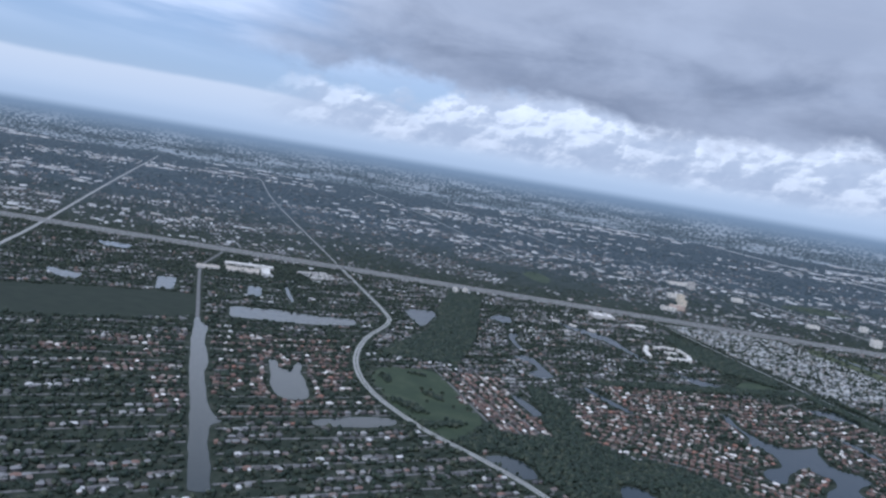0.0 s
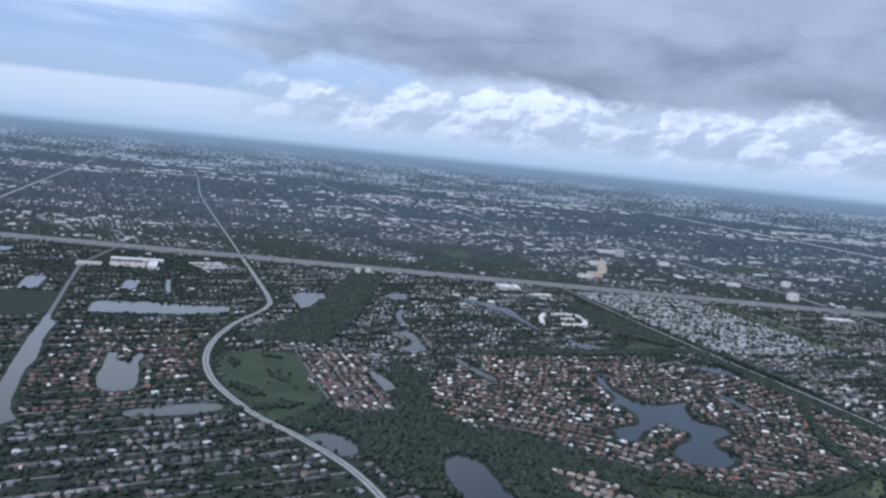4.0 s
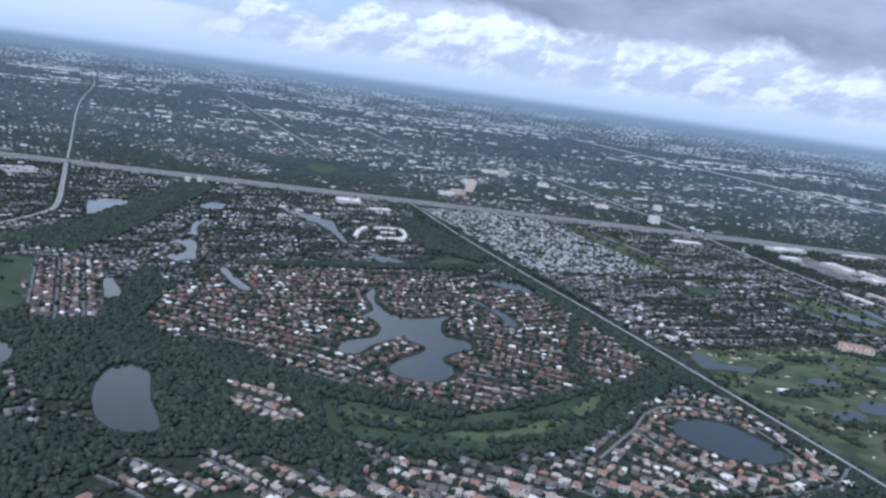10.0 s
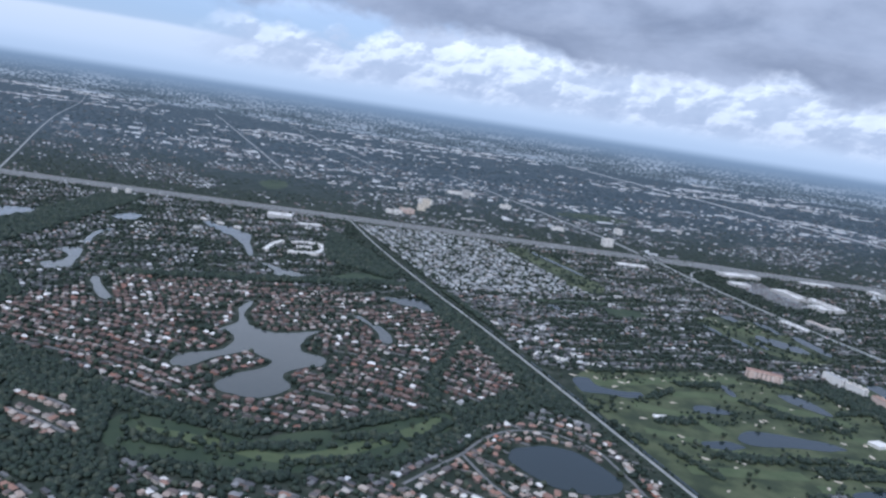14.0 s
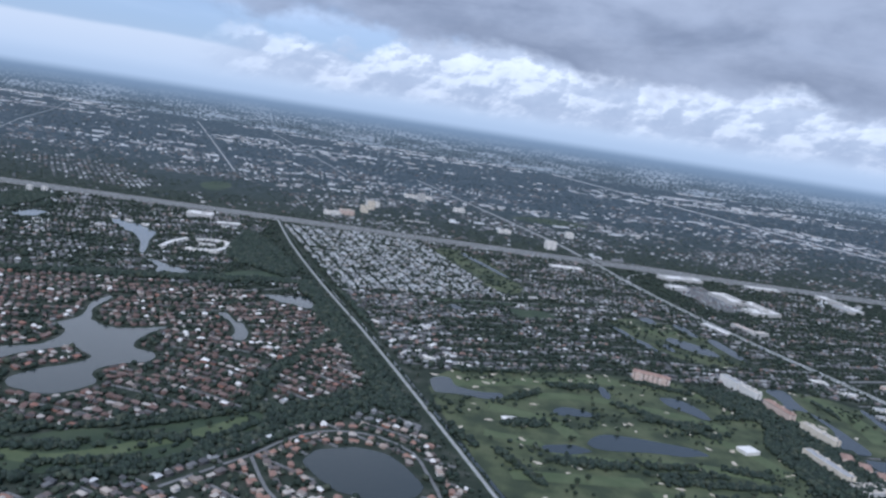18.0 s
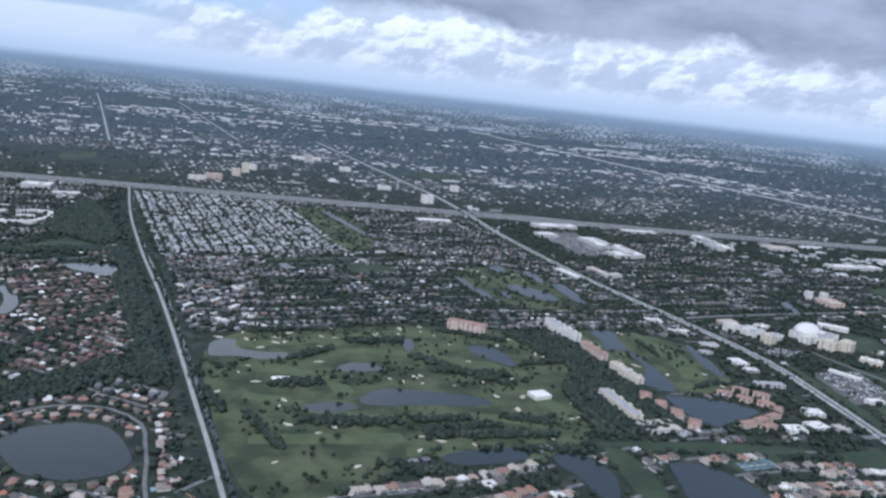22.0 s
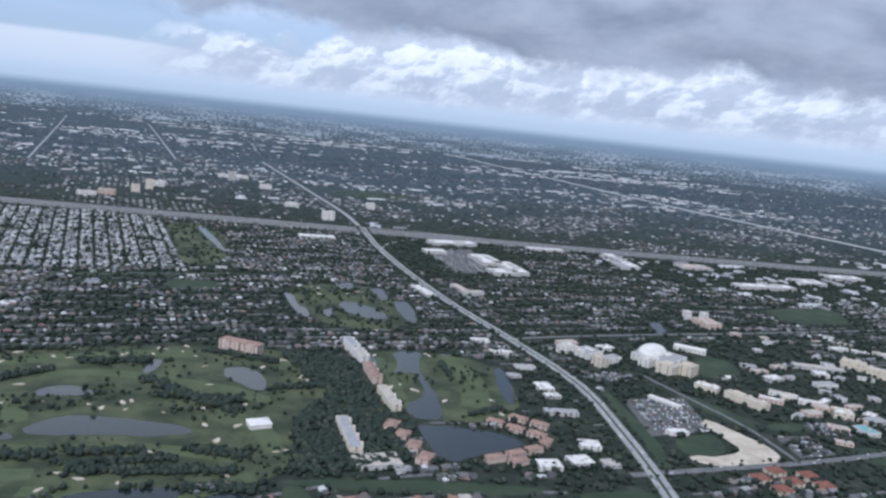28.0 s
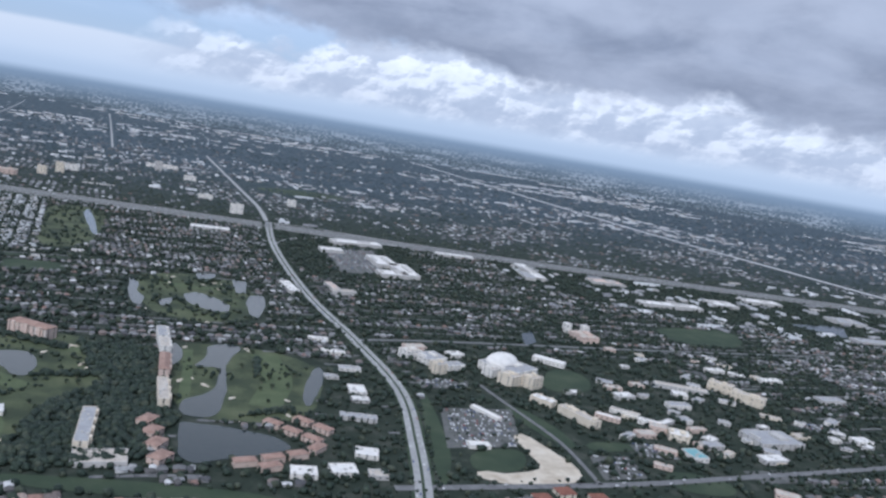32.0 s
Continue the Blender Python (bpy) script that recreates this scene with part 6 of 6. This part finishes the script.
# ---- golf course: bunkers, belts of trees, single trees ----
bunker_bm = {}
for t in range(3):
    bm = bmesh.new()
    vs = [bm.verts.new((math.cos(a) * (1 + 0.3 * math.sin(2 * a + t)), 0.55 * math.sin(a) * (1 + 0.25 * math.cos(3 * a + t)), 0.0)) for a in [2 * math.pi * i / 16 for i in range(16)]]
    top = bm.faces.new(vs)
    r = bmesh.ops.inset_region(bm, faces=[top], thickness=0.2, depth=-0.12)
    bunker_bm[t] = mesh_of(bm, M_SAND, "bunker")
GOLFS = [GOLF, GOLF_E, GOLF_N]
made = 0
rb = np.random.default_rng(11)
while made < 95:
    x, y = rb.uniform(715, 1210), rb.uniform(560, 1190)
    X, Y = np.array([x]), np.array([y])
    if zone_any(GOLFS, X, Y)[0] and not blocked(X, Y, 1.0)[0] and not inside(WOODS[7], X, Y)[0]:
        o = tagged(new("bunker", bunker_bm[made % 3]), "pale sand bunker on the golf course", "bunker", "golf bunkers")
        o.matrix_world = pose(x, y, 0.34, 0, 0, rb.uniform(0, 180)) @ Matrix.Diagonal((rb.uniform(1.8, 4.2),) * 2 + (1, 1))
        made += 1
bx_, by_, bs_ = [], [], []
for ax, ay, ex, ey, wd in ((850, 854, 900, 862, 11), (905, 822, 980, 762, 9), (896, 665, 990, 673, 8), (890, 690, 930, 694, 7), (960, 700, 990, 695, 10), (868, 622, 915, 612, 9), (930, 645, 1000, 652, 7), (790, 742, 825, 752, 10), (820, 680, 880, 684, 11),
                           (900, 672, 950, 688, 7), (918, 790, 980, 786, 8), (735, 740, 760, 690, 6), (775, 690, 800, 640, 6), (800, 800, 835, 830, 6), (720, 800, 735, 750, 5), (940, 900, 1000, 880, 8), (1110, 900, 1125, 860, 4),
                           (1145, 905, 1150, 860, 4), (1180, 800, 1150, 780, 5), (1000, 815, 1040, 830, 7), (760, 866, 830, 884, 5), (-30, 900, -20, 880, 8), (20, 860, 40, 840, 7), (-10, 815, 20, 790, 10), (10, 745, 60, 770, 12), (0, 930, 20, 925, 5),
                           (440, 605, 500, 620, 9), (520, 640, 560, 650, 9), (380, 610, 420, 600, 8), (570, 640, 600, 690, 7), (480, 590, 540, 610, 6), (-140, 872, -130, 868, 5)):
    ln = math.hypot(ex - ax, ey - ay)
    m = int(ln * wd / 2.4)
    u = rb.random(m)
    bx_.append(ax + (ex - ax) * u + rb.normal(0, wd * 0.32, m)), by_.append(ay + (ey - ay) * u + rb.normal(0, wd * 0.32, m)), bs_.append(rb.uniform(1.1, 2.3, m))
bx_, by_, bs_ = np.concatenate(bx_), np.concatenate(by_), np.concatenate(bs_)
gx, gy = random_in((715, 560, 1210, 1190), 6000, 91)
gk = zone_any(GOLFS, gx, gy) & (np.sin(gx / 17 + 2 * np.sin(gy / 23)) + np.sin(gy / 15) > 0.55)
bx_, by_, bs_ = np.concatenate((bx_, gx[gk])), np.concatenate((by_, gy[gk])), np.concatenate((bs_, np.random.default_rng(3).uniform(0.8, 1.9, gk.sum())))
k = ~blocked(bx_, by_, -3.0)
grow_trees("golf_trees", bx_[k], by_[k], bs_[k], 1, "belts of dark trees between golf fairways", 64)


def tree_thing(seed):
    """A single tree: tapered trunk with limbs, and a crown of many clumps."""
    r = random.Random(seed)
    t = empty("tree")
    bm = bmesh.new()
    bmesh.ops.create_cone(bm, segments=8, radius1=0.3, radius2=0.14, depth=2.2, cap_ends=True, matrix=Matrix.Translation((0, 0, 1.1)))
    for i in range(4):
        a = i * 1.6 + r.uniform(-0.3, 0.3)
        bmesh.ops.create_cone(bm, segments=6, radius1=0.12, radius2=0.05, depth=1.8, cap_ends=True,
                              matrix=Matrix.Translation((0.55 * math.cos(a), 0.55 * math.sin(a), 2.5)) @ Euler((0, 0.75, a)).to_matrix().to_4x4())
    part("trunk", bm, M_BARK, t)
    bm = bmesh.new()
    for i in range(16):
        a, q = r.uniform(0, 6.28), r.uniform(0.2, 1.7)
        z = 2.3 + r.uniform(0, 1.7) * (1.2 - 0.35 * q)
        m = Matrix.Translation((q * math.cos(a), q * math.sin(a), z)) @ Euler((r.uniform(0, 3), r.uniform(0, 3), 0)).to_matrix().to_4x4()
        g = bmesh.ops.create_icosphere(bm, subdivisions=2, radius=r.uniform(0.5, 0.95), matrix=m)
        for v in g["verts"]:
            v.co += noise.noise_vector(v.co * 2.3) * 0.35
    part("crown", bm, M_TREE_OB, t)
    return tagged(t, "single round-crowned green tree on the golf turf", "tree", "golf course trees")


TREES = [tree_thing(i) for i in range(5)]
made = 0
while made < 150:
    x, y = rb.uniform(-50, 1210), rb.uniform(560, 1190)
    X, Y = np.array([x]), np.array([y])
    if zone_any(GOLFS + [PARK, STRIPE], X, Y)[0] and not blocked(X, Y, 2.0)[0]:
        m = pose(x, y, 0.15, 0, 0, rb.uniform(0, 360))
        if made < 5:
            TREES[made].matrix_world = m
            o = TREES[made]
        else:
            o = copy_thing(TREES[made % 5], m)
        o.scale = (rb.uniform(0.7, 1.25),) * 3
        made += 1


# ---- the nearest houses, one by one ----
def house_thing(seed):
    r = random.Random(seed)
    h = empty("house")
    w, d, e = r.uniform(5.8, 7.4), r.uniform(4.3, 5.4), 1.6
    ww, wd, side = r.uniform(2.9, 3.6), r.uniform(1.8, 3.0), r.choice((-1, 1))
    wx = side * (w / 2 - ww / 2 - 0.2)
    bm = box_bm(-w / 2, -d / 2, 0, w / 2, d / 2, e)
    box_bm(wx - ww / 2, -d / 2 - wd, 0, wx + ww / 2, -d / 2 - 0.01, e, bm)
    part("wall", bm, M_WALLS, h)
    bm = hip_bm(-w / 2, -d / 2, w / 2, d / 2, e + 0.02, 1.5)
    hip_bm(wx - ww / 2, -d / 2 - wd, wx + ww / 2, -d / 2 + 1.2, e + 0.03, 1.05, bm=bm)
    if seed % 2:
        hip_bm(-wx - 1.6, -d / 2 - 1.0, -wx + 1.6, d / 2 + 0.8, e + 0.04, 1.2, bm=bm)
    part("roof", bm, M_ROOF_OB, h)
    part("garage_door", box_bm(wx - 1.3, -d / 2 - wd - 0.05, 0.1, wx + 1.3, -d / 2 - wd + 0.02, 1.25), M_WHITEWALL, h)
    part("driveway", box_bm(wx - 1.0, -d / 2 - wd - 2.2, 0.1, wx + 1.0, -d / 2 - wd - 0.1, 0.2), M_ASPHALT, h)
    for x in (-wx - 1.0, -wx + 1.0):
        part("window", box_bm(x - 0.5, -d / 2 - 0.04, 0.6, x + 0.5, -d / 2 + 0.02, 1.3), M_GLASS, h)
    for x in (-w / 4, w / 4):
        part("window", box_bm(x - 0.7, d / 2 - 0.02, 0.5, x + 0.7, d / 2 + 0.04, 1.35), M_GLASS, h)
    if seed % 3 == 0:
        deck_ = part("pool_deck", box_bm(-2.3, d / 2 + 0.3, 0.05, 2.3, d / 2 + 3.0, 0.16), M_CONCRETE, h)
        part("pool", box_bm(-1.6, d / 2 + 0.8, 0.1, 1.6, d / 2 + 2.4, 0.22), M_POOL, deck_, "small turquoise swimming pool")
    return tagged(h, "single-storey stucco house with hipped clay tile roof", "house", "houses nearest the flight line")


HOUSES = [house_thing(i) for i in range(7)]
for i, j in enumerate(near_idx):
    m = pose(hx[j], hy[j], 0, 0, 0, math.degrees(ha[j]) + (180 if i % 2 else 0))
    if i < 7:
        HOUSES[i].matrix_world = m
    else:
        copy_thing(HOUSES[i % 7], m)


# ---- the jet engine, at rest in one place on the flight line ----
M_BLUE = material("blue_gloss_paint", [(0.3, (0.004, 0.009, 0.048)), (0.7, (0.006, 0.012, 0.060))], scale=2.0, rough=0.35, spec=0.25, coat=0.05)
M_SILVER = material("silver_painted_metal", [(0.3, (0.36, 0.365, 0.385)), (0.7, (0.46, 0.465, 0.485))], scale=1.2, rough=0.3, spec=0.5, metal=0.8, fine=0.06)
M_DARKGAP = material("panel_gap", [(0.3, (0.03, 0.03, 0.035)), (0.7, (0.05, 0.05, 0.055))], scale=3.0)
ENGINE_AT = (0.26816, 0.06563, -0.04837)
AIR = pose(0, 0, EYE, TILT, LEAN, TURN) @ pose(METRES * ENGINE_AT[0], METRES * ENGINE_AT[1], METRES * ENGINE_AT[2], 83.49, 2.84, -6.18)
engine = empty("jet_engine", AIR @ Matrix.Translation((-0.74, -2.035, -5.78)) @ pose(0, 0, 0, 0, 18.25, -3.6))
tagged(engine, "blue jet engine nacelle with silver intake lip in flight", "jet engine")


def revolve(profile, a0=0.0, a1=360.0, n=72):
    """A skin of revolution about the x axis from (x, radius) pairs."""
    bm = bmesh.new()
    full = abs(a1 - a0) > 359
    rings = []
    for x, r in profile:
        rings.append([bm.verts.new((x, r * math.cos(radians(a0 + (a1 - a0) * i / n)), r * math.sin(radians(a0 + (a1 - a0) * i / n)))) for i in range(n if full else n + 1)])
    for p, q in zip(rings, rings[1:]):
        m = len(p)
        for i in range(m if full else m - 1):
            j = (i + 1) % m
            bm.faces.new((p[i], p[j], q[j], q[i]))
    for f in bm.faces:
        f.smooth = True
    return bm


part("intake_lip", revolve([(-0.34, 0.70), (-0.18, 0.78), (-0.03, 0.88), (0.03, 0.94), (0.03, 0.985), (-0.02, 1.035), (-0.09, 1.07), (-0.20, 1.098), (-0.27, 1.108)]), M_SILVER, engine, "silver intake lip")
part("cowl", revolve([(-0.272, 1.108), (-0.5, 1.125), (-0.9, 1.14), (-1.5, 1.145), (-2.2, 1.14), (-3.2, 1.10), (-4.2, 1.0)]), M_BLUE, engine, "glossy dark blue cowl")
part("fan_duct", revolve([(-0.34, 0.70), (-0.9, 0.74), (-1.4, 0.74)]), M_DARKGAP, engine)
# pylon fairing that swells out of the cowl's top towards the wing
def fairing_point(u, v, lift=0.0):
    k = min(1.0, max(0.0, (u - 0.06) / 0.62))
    swell = 0.205 * k * k * (3 - 2 * k)
    r = 1.152 + lift + swell * max(0.0, 1 - abs(v) ** 2.2)
    ang = radians(-6) + v * radians(36 + 11 * u)
    return (-1.02 - 2.4 * u, r * math.cos(ang), r * math.sin(ang))


def fairing_band(u0, u1, steps, lift=0.0, v0=-1.0, v1=1.0):
    bm = bmesh.new()
    rings = [[bm.verts.new(fairing_point(u0 + (u1 - u0) * i / steps, v0 + (v1 - v0) * k / 24, lift)) for k in range(25)] for i in range(steps + 1)]
    for p, q in zip(rings, rings[1:]):
        for k in range(24):
            bm.faces.new((p[k], p[k + 1], q[k + 1], q[k])).smooth = True
    return bm


fairing = part("pylon_fairing", fairing_band(0, 1, 32), M_SILVER, engine, "silver pylon fairing")
for u in (0.075, 0.335):
    part("panel_seam", fairing_band(u, u + 0.005, 1, 0.004), M_DARKGAP, fairing)
for k in range(9):
    part("fastener", fairing_band(0.318, 0.323, 1, 0.005, 0.05 + 0.1 * k, 0.062 + 0.1 * k), M_DARKGAP, fairing)
part("scoop", revolve([(-0.62, 1.139), (-0.66, 1.152), (-0.80, 1.146)], -3, 2, 6), M_DARKGAP, engine)


def on_cowl(name, x0, a0, x1, a1, mat, lift=1.150):
    return part(name, revolve([(x0, lift), (x1, lift)], a0, a1, 6), mat, engine)


# the large lettering, as plain white shapes, and small placards with their fasteners
for x, w in ((-1.02, 0.07), (-1.13, 0.07), (-1.24, 0.07), (-1.38, 0.22), (-1.66, 0.20), (-1.92, 0.05), (-2.02, 0.20), (-2.28, 0.20)):
    on_cowl("marking", x, 47.5 if w != 0.05 else 56, x - w, 58.5, M_PAINT)
on_cowl("marking", -1.02, 46.5, -1.31, 49, M_PAINT, 1.151)
on_cowl("placard", -0.68, 34.3, -0.80, 34.65, M_GREYWALL)
on_cowl("placard", -0.69, 39.9, -0.76, 40.3, M_COURT)
for k in range(22):
    on_cowl("fastener", -0.33, -8 + 3.2 * k, -0.345, -7.5 + 3.2 * k, M_DARKGAP, 1.122)
for k in range(7):
    on_cowl("fastener", -0.55 - 0.07 * k, 27, -0.562 - 0.07 * k, 27.3, M_GREYWALL)
    on_cowl("fastener", -0.55 - 0.07 * k, 45, -0.562 - 0.07 * k, 45.3, M_GREYWALL)
